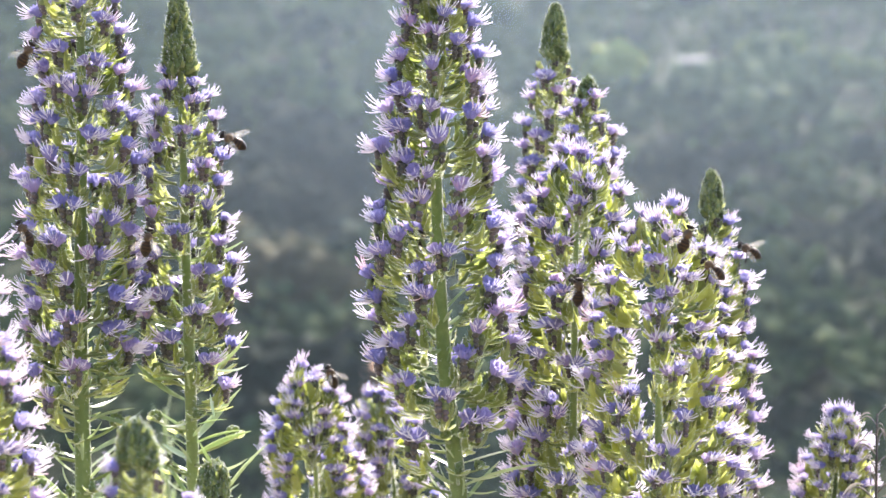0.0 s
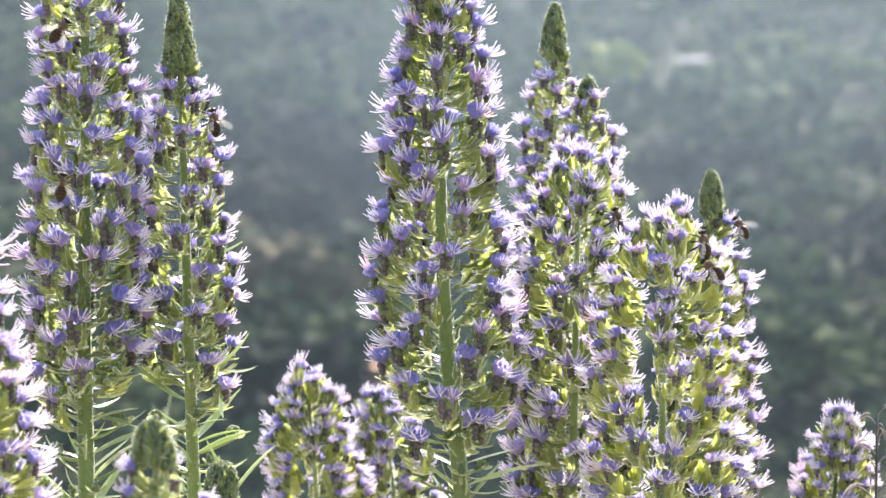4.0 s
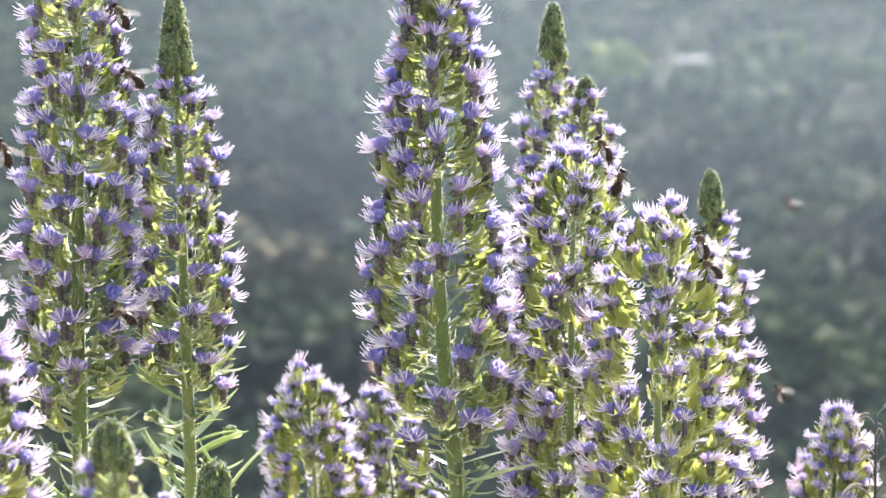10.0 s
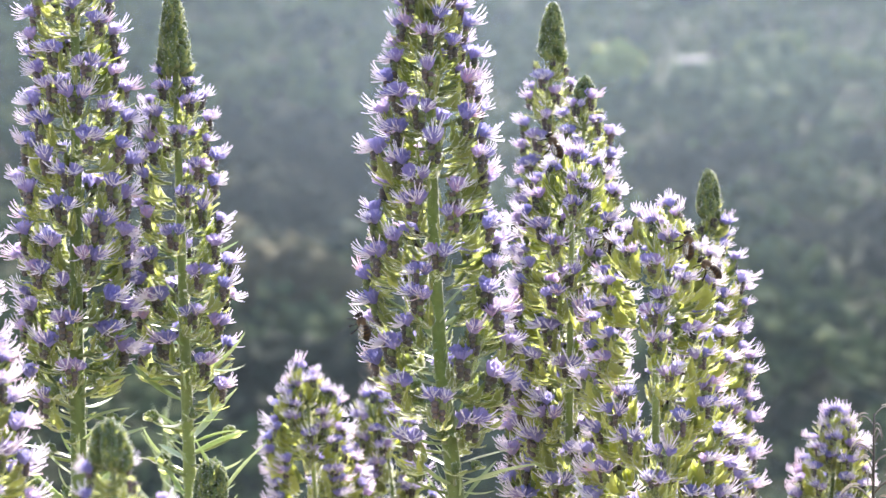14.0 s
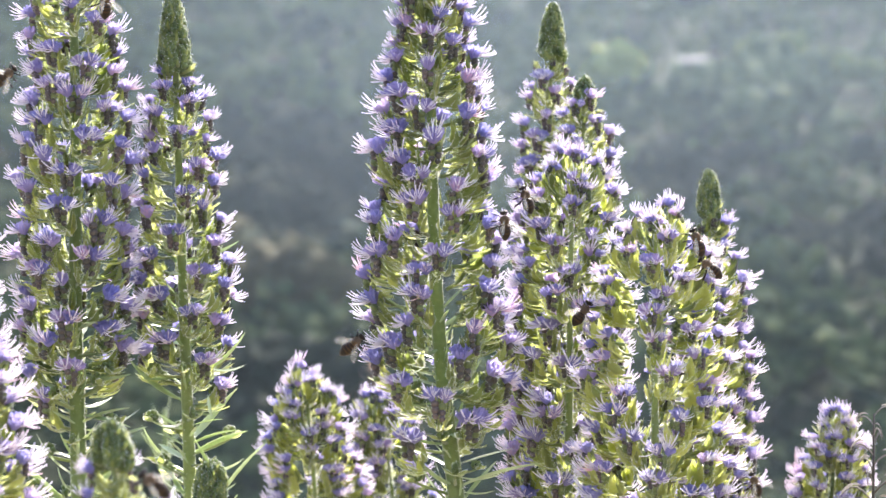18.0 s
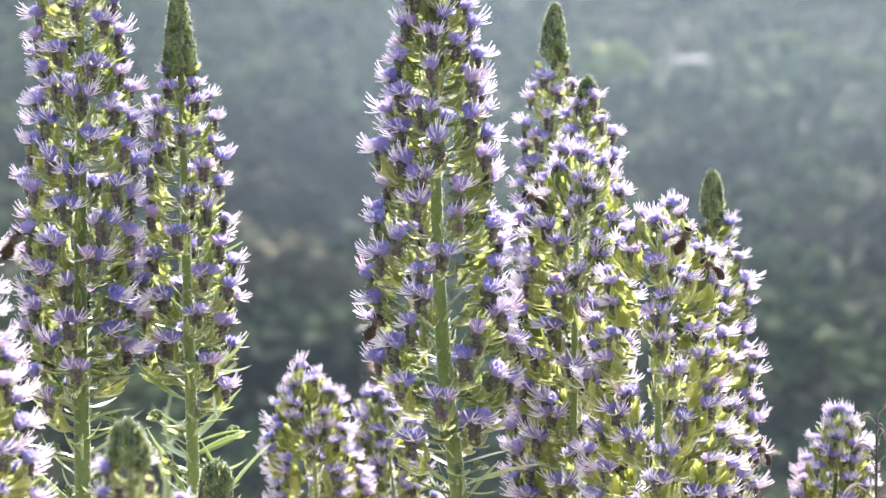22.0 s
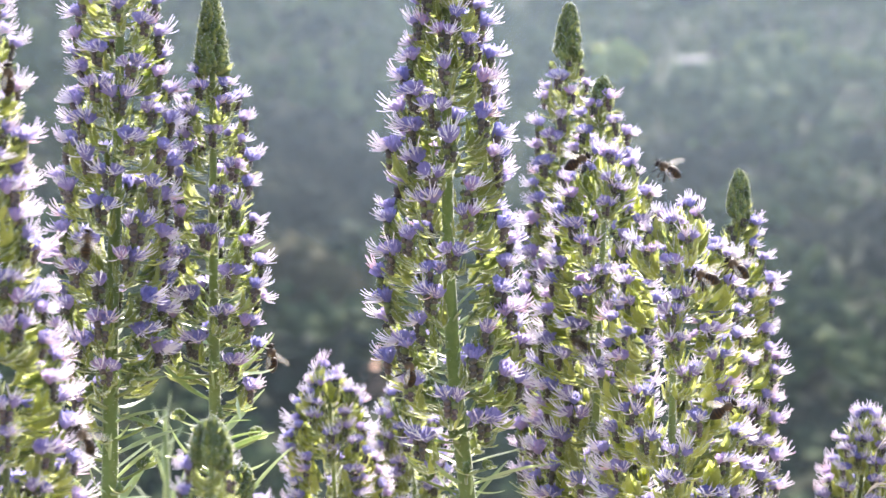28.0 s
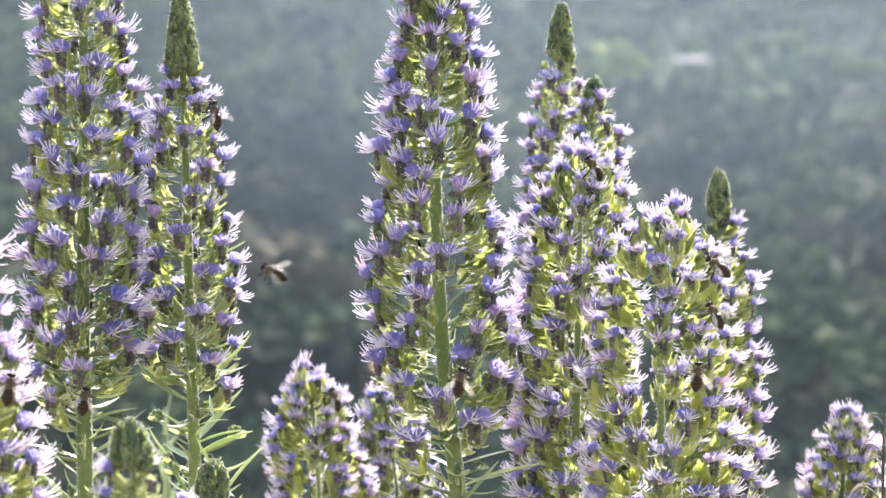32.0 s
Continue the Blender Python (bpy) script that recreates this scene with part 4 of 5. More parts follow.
# ---------- what moves ----------
def sway(thing, base, rows):
    """A spike rocks sideways about a point of its stem; rows of seconds and degrees."""
    walk(thing, [(t, pose(base[0], base[1], 0, 0, a, 0)) for t, a in rows])


NEARER = 0.988  # the bees cling to the outermost flowers


def fly(thing, rows):
    """A bee's way: seconds, place, and the slant of its body, head up at 90, half turned to show its back."""
    keys = []
    for t, x, y, z, h in rows:
        a = radians(h)
        nose = Vector((math.cos(a), -0.12, math.sin(a))).normalized()
        side = Vector((-math.sin(a), 0, math.cos(a))) * (1 if h < 90 else -1)
        back = (Vector((0, -0.8, 0)) + 0.6 * Vector((0.5, 0, 0)) + 0.25 * side).normalized()
        left = back.cross(nose).normalized()
        back = nose.cross(left)
        m = Matrix((nose, left, back)).transposed().to_4x4()
        keys.append((t, Matrix.Translation((x * NEARER, y * NEARER, EYE[2] + (z - EYE[2]) * NEARER)) @ m))
    walk(thing, keys)


def motions():
    sway(SPIKES["A"], (-0.1455, 1.7488), [(0, 0.0), (1, -0.048), (3, 0.081), (3.5, 0.16), (5.5, 0.198), (9, -0.068), (14.5, -0.237), (17.5, -0.266), (21, -0.177), (21.5, -0.118), (22.5, 0.079), (23.5, 0.198), (24.5, 0.464), (25.5, 0.513), (27.5, 0.83), (28, 1.618), (28.5, 2.525), (28.7, 1.742), (29, 1.028), (29.5, 1.106), (30, 0.317), (30.5, 0.119), (31.5, -0.039), (32, 0.119)])
    sway(SPIKES["B"], (-0.0993, 1.7785), [(0, 0.0), (3, -0.018), (6.5, 0.109), (9.5, -0.136), (14.5, -0.218), (20.5, -0.173), (21, -0.136), (22.5, 0.073), (23.5, 0.117), (25, 0.363), (25.5, 0.4), (27.5, 0.291), (28, 1.377), (28.5, 1.812), (28.7, 1.422), (29, 0.977), (29.5, 0.798), (30, 0.291), (30.5, 0.218), (31, 0.036), (31.5, 0.036), (32, 0.109)])
    sway(SPIKES["C"], (0.0351, 1.7187), [(0, 0.0), (3.5, 0.185), (5.5, 0.148), (6, 0.204), (9.5, 0.036), (10.5, -0.066), (14.5, -0.187), (16.5, -0.151), (18, -0.178), (21.5, -0.048), (24, 0.306), (25, 0.566), (25.5, 0.52), (27.5, 0.707), (28, 0.484), (28.5, 1.487), (28.7, 1.774), (29, 1.152), (30, 0.967), (30.5, 0.26), (31, 0.26), (31.5, 0.148), (32, -0.039)])
    sway(SPIKES["D"], (0.0474, 1.9982), [(0, 0.0), (5.5, -0.039), (6, 0.01), (7, 0.02), (9, -0.071), (12.5, -0.12), (19, -0.12), (21, -0.071), (23.5, 0.05), (24.5, 0.14), (25, 0.25), (25.5, 0.521), (27.5, 0.28), (28, 0.641), (28.4, 0.796), (28.7, 0.979), (29, 0.56), (29.3, 0.979), (29.5, 0.723), (30, 0.482), (31, 0.081), (31.5, 0.081), (32, 0.28)])
    sway(SPIKES["D2"], (0.0649, 1.9272), [(0, 0.0), (1, 0.039), (2, -0.043), (3.5, 0.0), (5.5, -0.043), (6, 0.029), (7.5, 0.05), (9, -0.053), (11, -0.123), (18.5, -0.166), (21, -0.113), (22.5, 0.019), (24, 0.051), (25, 0.173), (25.5, 0.286), (27.5, 0.08), (28, 0.695), (28.5, 1.228), (29, 1.145), (29.5, 0.982), (30, 0.532), (30.5, 0.409), (31, 0.12), (31.5, 0.08), (32, 0.286)])
    sway(SPIKES["E"], (0.0528, 1.7962), [(0, 0.0), (1, -0.196), (1.5, -0.185), (2.5, 0.052), (3.5, 0.042), (6.5, 0.14), (8.5, -0.045), (13, -0.229), (17, -0.26), (20.5, -0.175), (21.5, -0.088), (22.5, 0.097), (23.5, 0.216), (24.5, 0.421), (27.5, 0.606), (28, 1.341), (28.5, 2.382), (28.7, 2.049), (29, 0.866), (29.5, 1.039), (30, 0.215), (30.5, 0.26), (31, 0.042), (31.5, 0.173), (32, 0.173)])
    sway(SPIKES["F"], (0.0881, 1.7156), [(0, 0.0), (2.5, 0.106), (3.5, 0.212), (5.5, 0.168), (6, 0.211), (7.5, 0.148), (10.5, -0.084), (14, -0.158), (14.5, -0.212), (16.5, -0.168), (18, -0.201), (21.5, -0.052), (24, 0.316), (25, 0.559), (25.5, 0.507), (27.5, 0.928), (28, 0.76), (28.5, 1.982), (28.7, 2.309), (29, 1.685), (29.5, 1.349), (30, 1.39), (30.5, 0.548), (31, 0.38), (31.5, 0.38), (32, 0.127)])
    sway(SPIKES["G"], (0.13, 1.9454), [(0, 0.0), (3, -0.024), (7, 0.022), (13.5, -0.159), (19, -0.135), (21.5, -0.068), (22.5, 0.101), (24, 0.1), (25, 0.224), (25.5, 0.403), (27.5, 0.808), (28, 1.44), (28.4, 1.052), (28.7, 1.258), (29.5, 0.944), (30, 0.808), (31, 0.135), (31.5, 0.403), (32, 0.359)])
    sway(SPIKES["H"], (-0.0463, 2.0426), [(0, 0.0), (2.5, -0.057), (8, 0.0), (10, -0.118), (13.5, -0.118), (14.5, -0.174), (21, -0.102), (24, 0.058), (25, 0.232), (25.5, 0.463), (27.5, 0.58), (28, 1.391), (29, 0.929), (29.5, 0.872), (30, 0.523), (31, 0.174), (31.5, 0.349), (32, 0.174)])
    sway(SPIKES["H2"], (-0.0047, 2.112), [(0, 0.0), (2.5, -0.068), (8, 0.0), (10, -0.142), (13.5, -0.142), (14.5, -0.209), (21, -0.122), (24, 0.07), (25, 0.278), (25.5, 0.556), (27.5, 0.696), (28, 1.669), (29, 1.115), (29.5, 1.046), (30, 0.628), (31, 0.209), (31.5, 0.419), (32, 0.209)])
    sway(SPIKES["I"], (0.1676, 1.9922), [(0, 0.0), (1, 0.014), (2.5, -0.076), (3.5, 0.0), (7.5, 0.0), (12, -0.178), (16.5, -0.235), (21, -0.12), (22.5, 0.029), (23.5, -0.002), (24.5, 0.22), (25, 0.398), (25.5, 0.768), (27.5, 0.641), (28, 1.891), (28.5, 1.829), (28.7, 1.413), (29, 1.004), (30, 0.71), (31, -0.062), (31.5, 0.649), (32, 0.533)])
    sway(SPIKES["Z"], (-0.1320, 1.4991), [(0, 0.0), (1, -0.052), (3, 0.087), (3.5, 0.173), (5.5, 0.214), (9, -0.073), (14.5, -0.256), (17.5, -0.287), (21, -0.191), (21.5, -0.127), (22.5, 0.085), (23.5, 0.214), (24.5, 0.501), (25.5, 0.554), (27.5, 1.062), (28, 2.071), (28.5, 3.75), (28.7, 3.1), (28.9, 1.5), (29, 0.85), (29.1, 0.88), (29.3, 1.85), (29.5, 2.1), (30, 0.323), (30.5, 0.129), (31.5, -0.042), (32, 0.129)])
    sway(SPIKES["K"], (-0.0838, 1.3945), [(0, 0.0), (0.5, 0.371), (1, -0.148), (1.5, 0.075), (2, 0.74), (2.5, 1.038), (3, 0.816), (3.5, 0.891), (5.5, -0.184), (6, 0.259), (6.5, -0.295), (7, -0.406), (7.5, 0.334), (8, 0.298), (8.5, -0.557), (9, -0.74), (9.5, -0.295), (10, -1.074), (10.5, -1.0), (11, -0.668), (12, -1.222), (12.5, -0.927), (13, -0.852), (13.5, -1.556), (14, -1.149), (14.5, -1.111), (17, -1.481), (17.5, -1.0), (18, -1.074), (18.5, -1.297), (19, -0.963), (19.5, -0.816), (20, -0.927), (20.5, -0.557), (21, -0.406), (21.5, -0.705), (22, -0.371), (22.5, 0.705), (23, 1.002), (23.5, 0.891), (24, 1.222), (24.5, 1.222), (25, 1.038), (25.5, 1.556), (27.5, 3.22), (28.4, 3.181), (28.5, 3.516), (28.7, 4.697), (29, 5.208), (29.3, 5.966), (29.5, 5.904), (30, 2.704), (30.5, 1.556), (31, 1.074), (31.5, -0.668), (32, -0.259)])
    sway(SPIKES["K2"], (-0.1176, 1.653), [(0, 0.0), (1, 0.048), (2, 0.239), (3, 0.323), (3.5, 0.48), (5.5, 0.335), (6, 0.347), (7, 0.168), (8, 0.179), (9, 0.071), (11, 0.035), (13.5, -0.12), (17.5, -0.144), (20.5, -0.048), (21.5, 0.047), (22.5, 0.24), (23.5, 0.36), (24.5, 0.791), (25, 0.695), (25.5, 0.433), (27.5, 0.649), (28, 1.37), (28.4, 2.31), (28.7, 1.84), (29, 1.589), (29.5, 1.464), (30, 1.248), (30.5, 0.527), (31.5, 0.094), (32, -0.047)])
    sway(TWIG, (0.1868, 1.80), [(0.0, 0.0), (1.0, 0.011), (2.5, -0.061), (3.5, 0.0), (7.5, 0.0), (12.0, -0.142), (16.5, -0.188), (21.0, -0.096), (22.5, 0.023), (23.5, -0.002), (24.5, 0.176), (25.0, 0.318), (25.5, 0.614), (27.5, 0.513), (28.0, 1.513), (28.5, 1.463), (28.7, 1.13), (29.0, 0.803), (30.0, 0.568), (31.0, -0.05), (31.5, 0.519), (32.0, 0.426)])
    fly(BEES[0], [(0, -0.1683, 1.7119, 0.5709, 60), (1, -0.1671, 1.7120, 0.5727, 70), (2, -0.1570, 1.7022, 0.5777, 40), (3, -0.1570, 1.7022, 0.5766, 30), (3.5, -0.1559, 1.7022, 0.5782, 40), (5.5, -0.1450, 1.6827, 0.5868, 60), (6.1, -0.1448, 1.6827, 0.5880, 60), (6.5, -0.1297, 1.7015, 0.5641, 100), (7, -0.1247, 1.7109, 0.5525, 130), (8, -0.1254, 1.7113, 0.5601, 120), (9, -0.1275, 1.7114, 0.5617, 120), (10, -0.1275, 1.7114, 0.5612, 140), (11, -0.1265, 1.7114, 0.5617, 130), (11.5, -0.1240, 1.7022, 0.5777, 90), (12, -0.1023, 1.6840, 0.6115, 60), (12.8, -0.1995, 1.6500, 0.6109, 150), (17, -0.1939, 1.6014, 0.5650, 40), (18, -0.1732, 1.6814, 0.5620, 40), (19, -0.1723, 1.7013, 0.5595, 80), (20, -0.1810, 1.6005, 0.5479, 100), (23.5, -0.1697, 1.5005, 0.5499, 80), (24, -0.1567, 1.5006, 0.5529, 120), (25, -0.1560, 1.5008, 0.5559, 150), (25.5, -0.1571, 1.5008, 0.5555, 150), (27.5, -0.1585, 1.4812, 0.5642, 120), (28, -0.1526, 1.4812, 0.5642, 90), (28.4, -0.1262, 1.4815, 0.5691, 80), (28.7, -0.1393, 1.4815, 0.5705, 80), (28.9, -0.1587, 1.4815, 0.5700, 90), (29, -0.1620, 1.4815, 0.5695, 100), (29.1, -0.1610, 1.4815, 0.5690, 110), (29.3, -0.1516, 1.4814, 0.5685, 120), (29.5, -0.1490, 1.4814, 0.5685, 120), (30, -0.1694, 1.4810, 0.5602, 120), (32, -0.1694, 1.4810, 0.5602, 120)])
    fly(BEES[1], [(0, -0.0889, 1.7500, 0.5343, 150), (1, -0.0894, 1.7502, 0.5374, 160), (2, -0.0924, 1.7502, 0.5378, 130), (3, -0.0908, 1.7502, 0.5374, 140), (3.5, -0.0936, 1.7503, 0.5397, 110), (5.5, -0.0961, 1.7407, 0.5486, 90), (6, -0.0956, 1.7407, 0.5474, 95), (6.5, -0.0924, 1.7406, 0.5451, 70), (7, -0.0954, 1.7387, 0.5101, 120), (7.5, -0.1116, 1.7173, 0.4833, 150), (8, -0.1240, 1.6962, 0.4628, 100), (9, -0.1263, 1.6961, 0.4617, 130), (10, -0.1300, 1.6863, 0.4658, 150), (11, -0.1289, 1.6864, 0.4664, 100), (12, -0.1260, 1.6864, 0.4669, 150), (12.5, -0.1132, 1.7051, 0.4427, 120), (13, -0.1030, 1.7240, 0.4207, 150), (13.5, -0.0844, 1.7233, 0.4063, 150), (14, -0.0595, 1.6716, 0.3753, 120), (15.8, -0.1171, 1.3930, 0.4095, 80), (16.5, -0.0968, 1.3343, 0.4365, 140), (17, -0.0968, 1.3343, 0.4361, 150), (18, -0.0932, 1.3343, 0.4365, 140), (19, -0.0945, 1.3344, 0.4379, 130), (20, -0.0927, 1.3340, 0.4311, 130), (21, -0.0950, 1.3340, 0.4297, 100), (22, -0.1022, 1.3340, 0.4304, 100), (23, -0.0869, 1.3341, 0.4318, 120), (24, -0.0860, 1.3341, 0.4326, 120), (25, -0.0956, 1.3342, 0.4351, 130), (25.5, -0.0920, 1.3344, 0.4379, 130), (26.5, -0.1174, 1.4944, 0.4334, 100), (27.6, -0.1384, 1.4650, 0.4393, 110), (28, -0.1260, 1.4650, 0.4383, 120), (28.4, -0.1121, 1.4650, 0.4412, 120), (28.7, -0.1181, 1.4650, 0.4462, 120), (29, -0.1363, 1.4650, 0.4492, 110), (29.3, -0.1289, 1.4650, 0.4501, 150), (30, -0.1391, 1.4650, 0.4511, 130), (31, -0.1501, 1.4650, 0.4551, 60), (32, -0.1509, 1.4650, 0.4561, 80)])
    fly(BEES[2], [(0, -0.1204, 1.7179, 0.4948, 80), (0.4, -0.1045, 1.6790, 0.5170, 60), (0.9, -0.0820, 1.6843, 0.6183, 60), (5.0, -0.0324, 1.6822, 0.5778, 120), (5.5, -0.0647, 1.7010, 0.5538, 150), (6, -0.0782, 1.7207, 0.5485, 160), (6.5, -0.0885, 1.7215, 0.5639, 120), (7, -0.1130, 1.7029, 0.5914, 150), (7.5, -0.1274, 1.7029, 0.5903, 120), (8, -0.1320, 1.7025, 0.5834, 100), (9, -0.1331, 1.7030, 0.5925, 110), (10, -0.1308, 1.7027, 0.5868, 120), (11, -0.1313, 1.7027, 0.5864, 170), (12, -0.1354, 1.7026, 0.5857, 150), (13, -0.1381, 1.7028, 0.5891, 100), (14, -0.1395, 1.7034, 0.6005, 90), (19, -0.1358, 1.7029, 0.5909, 90), (20, -0.1377, 1.7036, 0.6051, 90), (20.6, -0.1987, 1.7000, 0.6073, 110), (21.6, -0.2002, 1.7000, 0.3719, 110), (22.6, -0.0658, 1.7200, 0.3694, 60), (23, -0.0520, 1.7238, 0.4156, 140), (24, -0.0798, 1.7247, 0.4334, 150), (25, -0.0691, 1.7267, 0.4723, 110), (25.5, -0.0682, 1.7255, 0.4480, 150), (27.6, -0.0765, 1.7449, 0.4371, 130), (28, -0.0713, 1.7453, 0.4453, 95), (28.4, -0.0713, 1.7453, 0.4453, 100), (28.7, -0.0795, 1.7455, 0.4483, 140), (29, -0.0821, 1.7355, 0.4491, 150), (29.3, -0.0868, 1.7356, 0.4505, 150), (30, -0.0902, 1.7256, 0.4515, 140), (30.5, -0.0941, 1.7557, 0.4528, 140), (31, -0.1060, 1.8260, 0.4551, 110), (31.6, -0.0986, 1.8169, 0.4728, 60), (32, -0.0710, 1.7272, 0.4809, 150)])
    fly(BEES[3], [(0, -0.1706, 1.7081, 0.4987, 120), (1, -0.1740, 1.7086, 0.5086, 70), (2, -0.1717, 1.7086, 0.5090, 60), (3, -0.1632, 1.6988, 0.5129, 100), (3.5, -0.1582, 1.6990, 0.5163, 80), (6, -0.1425, 1.6892, 0.5207, 80), (7, -0.1563, 1.6801, 0.5373, 120), (8.3, -0.1810, 1.5995, 0.5286, 150), (9, -0.1671, 1.5996, 0.5303, 150), (10, -0.1671, 1.5998, 0.5346, 110), (11, -0.1767, 1.5996, 0.5307, 100), (19, -0.1677, 1.4980, 0.5017, 60), (20, -0.1536, 1.4979, 0.5003, 70), (21, -0.1548, 1.4977, 0.4973, 80), (22, -0.1526, 1.4981, 0.5047, 60), (23, -0.1673, 1.6983, 0.5026, 80), (24, -0.1673, 1.6983, 0.5038, 60), (24.6, -0.1445, 1.6989, 0.5140, 30), (25, -0.1236, 1.7093, 0.5228, 60), (25.5, -0.1132, 1.7084, 0.5045, 90), (27.5, -0.1767, 1.5980, 0.5008, 120), (28.4, -0.1024, 1.7179, 0.4948, 60), (28.7, -0.0943, 1.7182, 0.5013, 60), (29, -0.1105, 1.7171, 0.4805, 150), (29.6, -0.1315, 1.6794, 0.5238, 120), (30.2, -0.1810, 1.6000, 0.5372, 120), (32, -0.1810, 1.6000, 0.5372, 120)])
    fly(BEES[4], [(0, 0.0564, 1.7418, 0.4730, 85), (1, 0.0529, 1.7425, 0.4866, 95), (2, 0.0547, 1.7424, 0.4854, 95), (3, 0.0706, 1.7478, 0.4922, 100), (3.5, 0.0723, 1.7481, 0.4980, 100), (5.5, 0.0717, 1.7586, 0.5070, 130), (6, 0.0746, 1.7587, 0.5089, 150), (7, 0.0739, 1.7589, 0.5122, 130), (8, 0.0750, 1.7591, 0.5159, 70), (9, 0.0746, 1.7592, 0.5183, 60), (10, 0.0741, 1.7591, 0.5176, 70), (11, 0.0699, 1.7494, 0.5226, 150), (12, 0.0510, 1.7600, 0.5348, 150), (13, 0.0458, 1.7600, 0.5345, 150), (14, 0.0458, 1.7599, 0.5329, 120), (16.5, 0.0382, 1.7594, 0.5223, 90), (17, 0.0380, 1.7594, 0.5221, 90), (18, 0.0344, 1.7588, 0.5105, 110), (19, 0.0361, 1.7586, 0.5082, 70), (20, 0.0349, 1.7583, 0.5018, 90), (21, 0.0361, 1.7586, 0.5070, 100), (22, 0.0368, 1.7587, 0.5093, 150), (23, 0.0387, 1.7586, 0.5074, 140), (24, 0.0403, 1.7589, 0.5129, 110), (25, 0.0451, 1.7595, 0.5235, 120), (25.5, 0.0451, 1.7596, 0.5258, 100), (27.6, 0.0498, 1.7596, 0.5270, 30), (28, 0.0580, 1.7596, 0.5254, 30), (28.4, 0.0687, 1.7595, 0.5246, 30), (28.7, 0.0663, 1.7596, 0.5258, 20), (29, 0.0576, 1.7597, 0.5287, 45), (29.3, 0.0623, 1.7598, 0.5294, 45), (30, 0.0592, 1.7599, 0.5329, 120), (31, 0.0580, 1.7599, 0.5324, 150), (32, 0.0619, 1.7495, 0.5238, 120)])
    fly(BEES[5], [(0, 0.0969, 1.6680, 0.4984, 70), (1, 0.0969, 1.6680, 0.4984, 80), (2, 0.0972, 1.6681, 0.4991, 75), (3, 0.1016, 1.6679, 0.4962, 95), (6, 0.1043, 1.6679, 0.4968, 110), (7, 0.1048, 1.6679, 0.4968, 100), (8, 0.1032, 1.6678, 0.4951, 120), (9, 0.1021, 1.6678, 0.4951, 130), (10, 0.1021, 1.6679, 0.4962, 110), (11, 0.1010, 1.6679, 0.4962, 90), (12, 0.0994, 1.6680, 0.4977, 110), (13, 0.0987, 1.6679, 0.4962, 95), (14, 0.0972, 1.6679, 0.4962, 95), (16.5, 0.0976, 1.6679, 0.4962, 75), (17, 0.0981, 1.6680, 0.4973, 75), (18, 0.1003, 1.6680, 0.4973, 110), (19, 0.0994, 1.6678, 0.4946, 130), (20, 0.0987, 1.6679, 0.4962, 110), (21, 0.0981, 1.6679, 0.4962, 95), (22, 0.0958, 1.6680, 0.4977, 65), (23, 0.0994, 1.6680, 0.4973, 60), (24, 0.1021, 1.6680, 0.4973, 85), (25, 0.1039, 1.6680, 0.4977, 120), (25.5, 0.0999, 1.6680, 0.4984, 140), (27.6, 0.1010, 1.6676, 0.4906, 140), (28, 0.1021, 1.6672, 0.4823, 160), (28.4, 0.1126, 1.6671, 0.4801, 20), (28.7, 0.1182, 1.6671, 0.4805, 10), (29, 0.1151, 1.6669, 0.4767, 15), (29.3, 0.1110, 1.6668, 0.4761, 20), (30, 0.1162, 1.6669, 0.4765, 35), (31, 0.1070, 1.6668, 0.4749, 150), (32, 0.1070, 1.6664, 0.4682, 120)])
    fly(BEES[6], [(0, 0.1058, 1.6724, 0.4858, 140), (3.5, 0.1058, 1.6724, 0.4858, 140), (6, 0.1060, 1.6724, 0.4858, 140), (12, 0.1046, 1.6724, 0.4863, 140), (20, 0.1049, 1.6724, 0.4863, 140), (23, 0.1064, 1.6724, 0.4858, 140), (25, 0.1087, 1.6724, 0.4858, 140), (25.5, 0.1096, 1.6724, 0.4858, 140), (27.6, 0.1118, 1.6724, 0.4863, 140), (28, 0.1154, 1.6724, 0.4863, 140), (28.4, 0.1132, 1.6724, 0.4858, 140), (28.7, 0.1154, 1.6724, 0.4858, 140), (29, 0.1145, 1.6723, 0.4854, 140), (30, 0.1123, 1.6723, 0.4849, 140), (31, 0.1064, 1.6724, 0.4858, 140), (32, 0.1080, 1.6724, 0.4867, 140)])
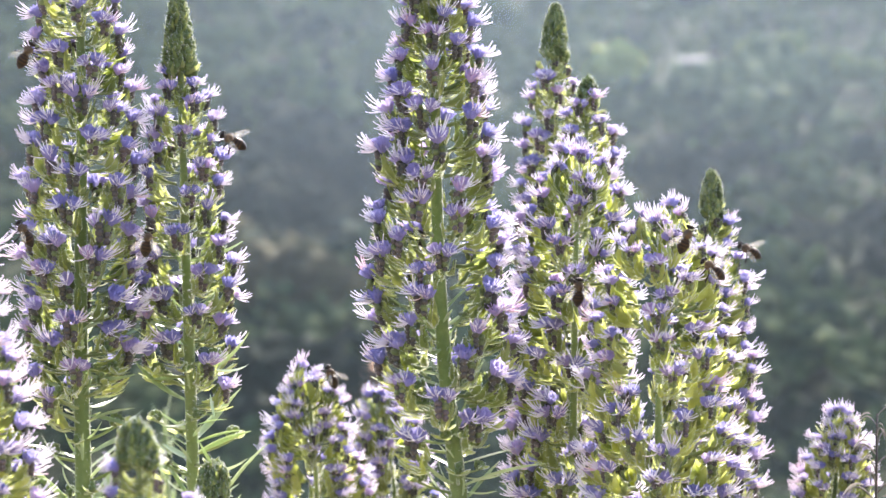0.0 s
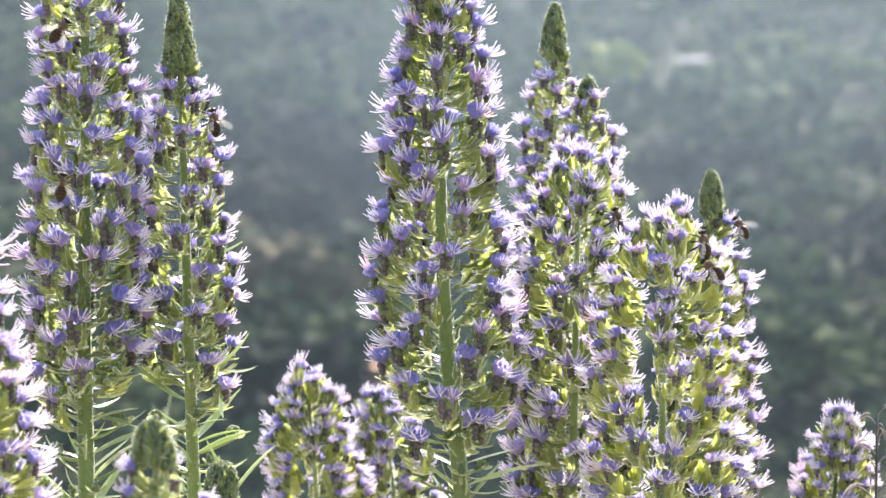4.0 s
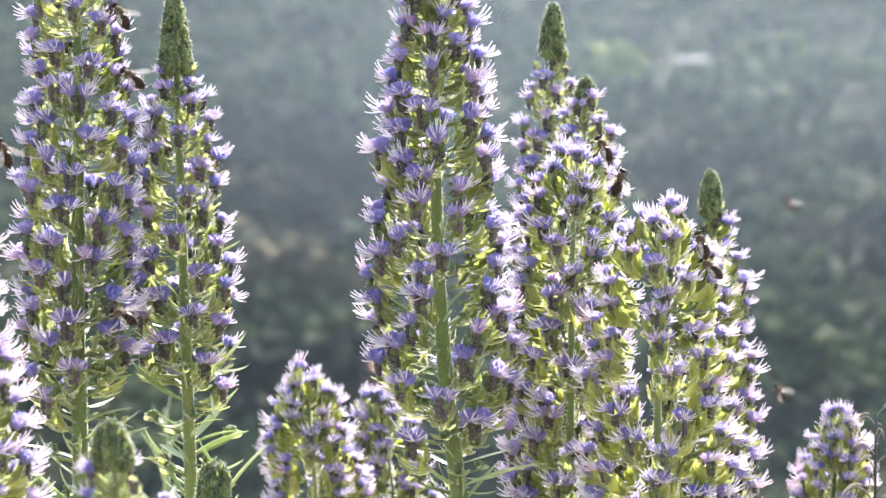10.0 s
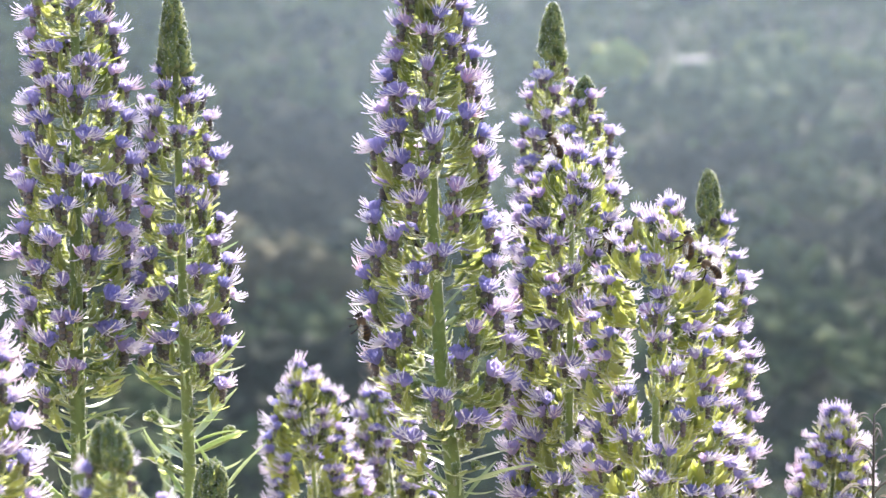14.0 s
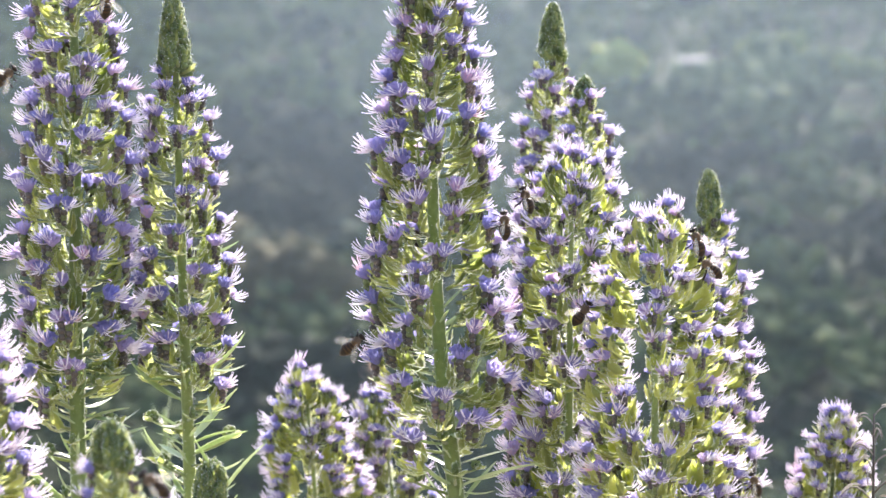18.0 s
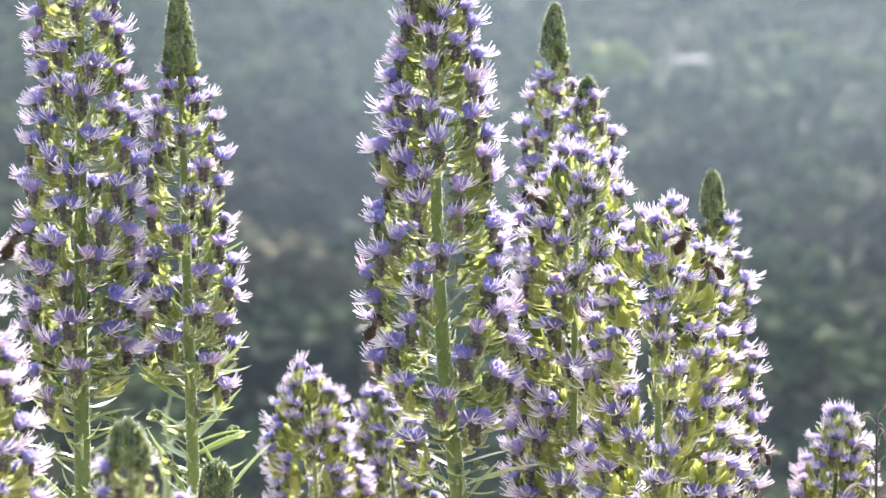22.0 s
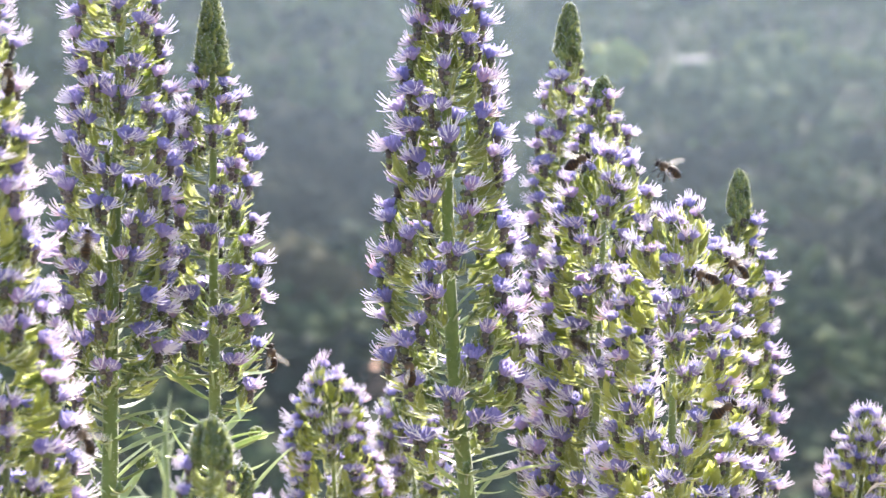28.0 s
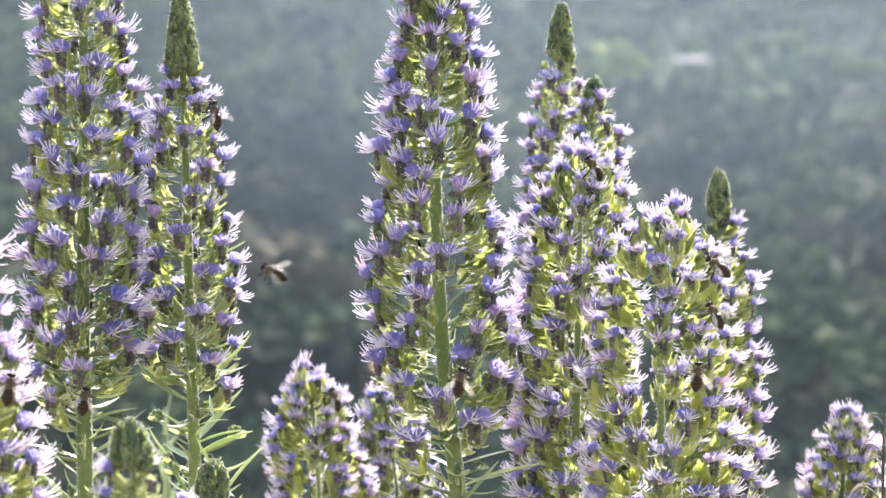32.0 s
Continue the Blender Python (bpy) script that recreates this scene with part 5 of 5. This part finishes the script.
    fly(BEES[7], [(0, 0.1380, 1.9174, 0.4798, 150), (1, 0.1380, 1.9174, 0.4798, 150), (2, 0.1375, 1.9174, 0.4803, 140), (3, 0.1349, 1.9178, 0.4883, 120), (3.5, 0.1349, 1.9179, 0.4901, 120), (6, 0.1341, 1.9182, 0.4957, 150), (7, 0.1341, 1.9183, 0.4978, 150), (7.4, 0.1420, 1.9600, 0.4880, 120), (7.8, 0.1370, 2.0300, 0.4780, 90), (9.0, 0.1380, 2.0300, 0.4700, 60), (9.2, 0.1500, 1.9600, 0.4680, 60), (9.5, 0.1384, 1.8463, 0.4611, 60), (10, 0.1911, 2.3925, 0.3744, 120), (10.5, 0.1655, 1.7910, 0.3607, 120), (16, 0.1535, 1.7910, 0.3607, 120), (17, 0.1448, 1.8419, 0.3774, 120), (18, 0.1403, 1.8919, 0.3765, 110), (19, 0.1411, 1.8920, 0.3778, 110), (20, 0.1403, 1.8920, 0.3778, 120), (21, 0.1447, 1.8926, 0.3892, 100), (22, 0.1437, 1.8927, 0.3900, 120), (23, 0.1467, 1.8926, 0.3885, 130), (23.5, 0.1620, 1.8931, 0.3994, 60), (24.2, 0.2129, 1.8958, 0.4503, 60), (26.6, 0.2017, 1.7950, 0.4378, 120), (27.6, 0.1128, 1.6645, 0.4313, 30), (28, 0.1128, 1.6644, 0.4302, 35), (28.4, 0.1211, 1.6644, 0.4298, 60), (28.7, 0.1240, 1.6645, 0.4313, 60), (29, 0.1204, 1.6646, 0.4325, 30), (29.3, 0.1128, 1.6646, 0.4336, 160), (30, 0.1155, 1.6646, 0.4336, 100), (31, 0.1032, 1.6648, 0.4369, 95), (32, 0.1010, 1.6652, 0.4441, 85)])
    fly(BEES[8], [(0, 0.1432, 1.6843, 0.6183, 60), (9.4, 0.2869, 2.4990, 0.4964, 120), (10, 0.2048, 2.4980, 0.4773, 120), (10.5, 0.0258, 1.6577, 0.4933, 150), (11, -0.0476, 1.6576, 0.4911, 30), (11.5, -0.0414, 1.6766, 0.4721, 60), (12, -0.0326, 1.6862, 0.4624, 100), (13, -0.0315, 1.6861, 0.4619, 110), (14, -0.0326, 1.6862, 0.4624, 110), (16.5, -0.0338, 1.6857, 0.4540, 60), (17, -0.0344, 1.6857, 0.4533, 60), (18, -0.0349, 1.6857, 0.4544, 40), (19, -0.0297, 1.6762, 0.4626, 90), (20, -0.0266, 1.6662, 0.4631, 60), (21, -0.0273, 1.6662, 0.4633, 60), (22, -0.0266, 1.6662, 0.4633, 60), (23, -0.0260, 1.6662, 0.4638, 60), (24, -0.0233, 1.6660, 0.4597, 100), (25, -0.0210, 1.6658, 0.4557, 30), (25.5, -0.0222, 1.6657, 0.4548, 30), (27.6, -0.0154, 1.6656, 0.4521, 140), (28, -0.0132, 1.6653, 0.4459, 95), (28.4, -0.0087, 1.6652, 0.4445, 130), (28.7, -0.0043, 1.6654, 0.4481, 150), (29, -0.0036, 1.6652, 0.4441, 20), (29.3, -0.0065, 1.6651, 0.4432, 20), (30, -0.0072, 1.6652, 0.4454, 40), (31, 0.0091, 1.6553, 0.4467, 70), (32, 0.0069, 1.6551, 0.4427, 80)])
    fly(BEES[9], [(0, 0.1162, 1.6845, 0.6228, 90), (7.5, 0.1197, 1.7347, 0.6240, 150), (8, 0.0722, 1.7595, 0.5246, 110), (9, 0.0698, 1.7595, 0.5246, 120), (10, 0.0663, 1.7599, 0.5317, 120), (11, 0.0609, 1.7600, 0.5338, 120), (12, 0.0648, 1.7493, 0.5214, 100), (13, 0.0705, 1.7587, 0.5089, 90), (14, 0.0683, 1.7479, 0.4933, 100), (14.5, 0.0659, 1.7472, 0.4816, 100), (16.5, 0.0604, 1.7357, 0.4519, 80), (17, 0.0597, 1.7357, 0.4524, 80), (18, 0.0582, 1.7263, 0.4647, 55), (19, 0.0622, 1.7264, 0.4665, 60), (20, 0.0571, 1.7275, 0.4874, 30), (20.5, 0.0521, 1.7160, 0.4580, 80), (21, 0.0410, 1.7146, 0.4326, 120), (21.6, 0.0171, 1.6716, 0.3753, 90), (22.0, 0.0953, 2.0500, 0.4397, 80), (22.4, 0.1149, 1.8012, 0.5559, 120), (23, 0.1136, 1.8988, 0.5075, 60), (24, 0.1131, 1.8988, 0.5075, 70), (25, 0.1149, 1.8989, 0.5093, 110), (25.6, 0.1314, 1.9006, 0.5419, 60), (26.4, 0.1620, 1.9046, 0.6182, 80), (27.6, 0.1245, 1.8006, 0.5439, 150), (28, 0.0923, 1.7594, 0.5223, 150), (28.4, 0.0864, 1.7598, 0.5294, 120), (29, 0.0840, 1.7597, 0.5287, 150), (29.3, 0.0828, 1.7597, 0.5282, 150), (30, 0.0793, 1.7597, 0.5287, 130), (31, 0.0781, 1.7601, 0.5357, 150), (31.4, 0.0772, 1.7414, 0.5614, 120), (32, 0.0486, 1.6841, 0.6138, 120)])
    fly(BEES[10], [(0, -0.0539, 2.0141, 0.4151, 110), (0.5, -0.0367, 1.8958, 0.4503, 60), (1.2, 0.0036, 1.6843, 0.6183, 60), (17.2, 0.0441, 1.6836, 0.6048, 120), (18, 0.0250, 1.7083, 0.5022, 95), (19, 0.0250, 1.7085, 0.5072, 100), (20, 0.0302, 1.7187, 0.5109, 140), (20.6, 0.0406, 1.7203, 0.5409, 90), (21.2, 0.0712, 1.6841, 0.6138, 60), (21.8, 0.2144, 1.7500, 0.6151, 40), (22.4, 0.2210, 1.7977, 0.4884, 150), (23, 0.1788, 1.7970, 0.4764, 150), (23.4, 0.2066, 1.7955, 0.4475, 120), (24, 0.2210, 1.7930, 0.3993, 120), (27.2, 0.2210, 1.7930, 0.3993, 120), (28.3, -0.0106, 1.7960, 0.4571, 150), (28.7, -0.0403, 1.9452, 0.4364, 150), (29, -0.0434, 1.9944, 0.4207, 140), (29.3, -0.0434, 1.9942, 0.4162, 140), (30, -0.0504, 2.0142, 0.4172, 110), (31, -0.0544, 2.0141, 0.4151, 130), (32, -0.0525, 2.0136, 0.4042, 110)])
    fly(BEES[11], [(0, -0.1875, 1.6000, 0.5372, 60), (22, -0.1697, 1.4994, 0.5298, 60), (23, -0.1540, 1.4996, 0.5322, 60), (24, -0.1593, 1.6991, 0.5181, 40), (25, -0.1559, 1.6999, 0.5334, 90), (25.5, -0.1676, 1.6822, 0.5778, 120), (26, -0.1810, 1.6034, 0.6036, 120), (30.8, -0.0616, 1.7440, 0.6103, 150), (31.6, -0.0919, 1.7407, 0.5486, 150), (32, -0.0942, 1.7406, 0.5462, 100)])
    fly(BEES[12], [(0, -0.1939, 1.5960, 0.4622, 60), (29.6, -0.1896, 1.5958, 0.4579, 30), (30.4, -0.1572, 1.6852, 0.4443, 60), (31, -0.1443, 1.6847, 0.4352, 90), (32, -0.1436, 1.6846, 0.4325, 80)])


motions()
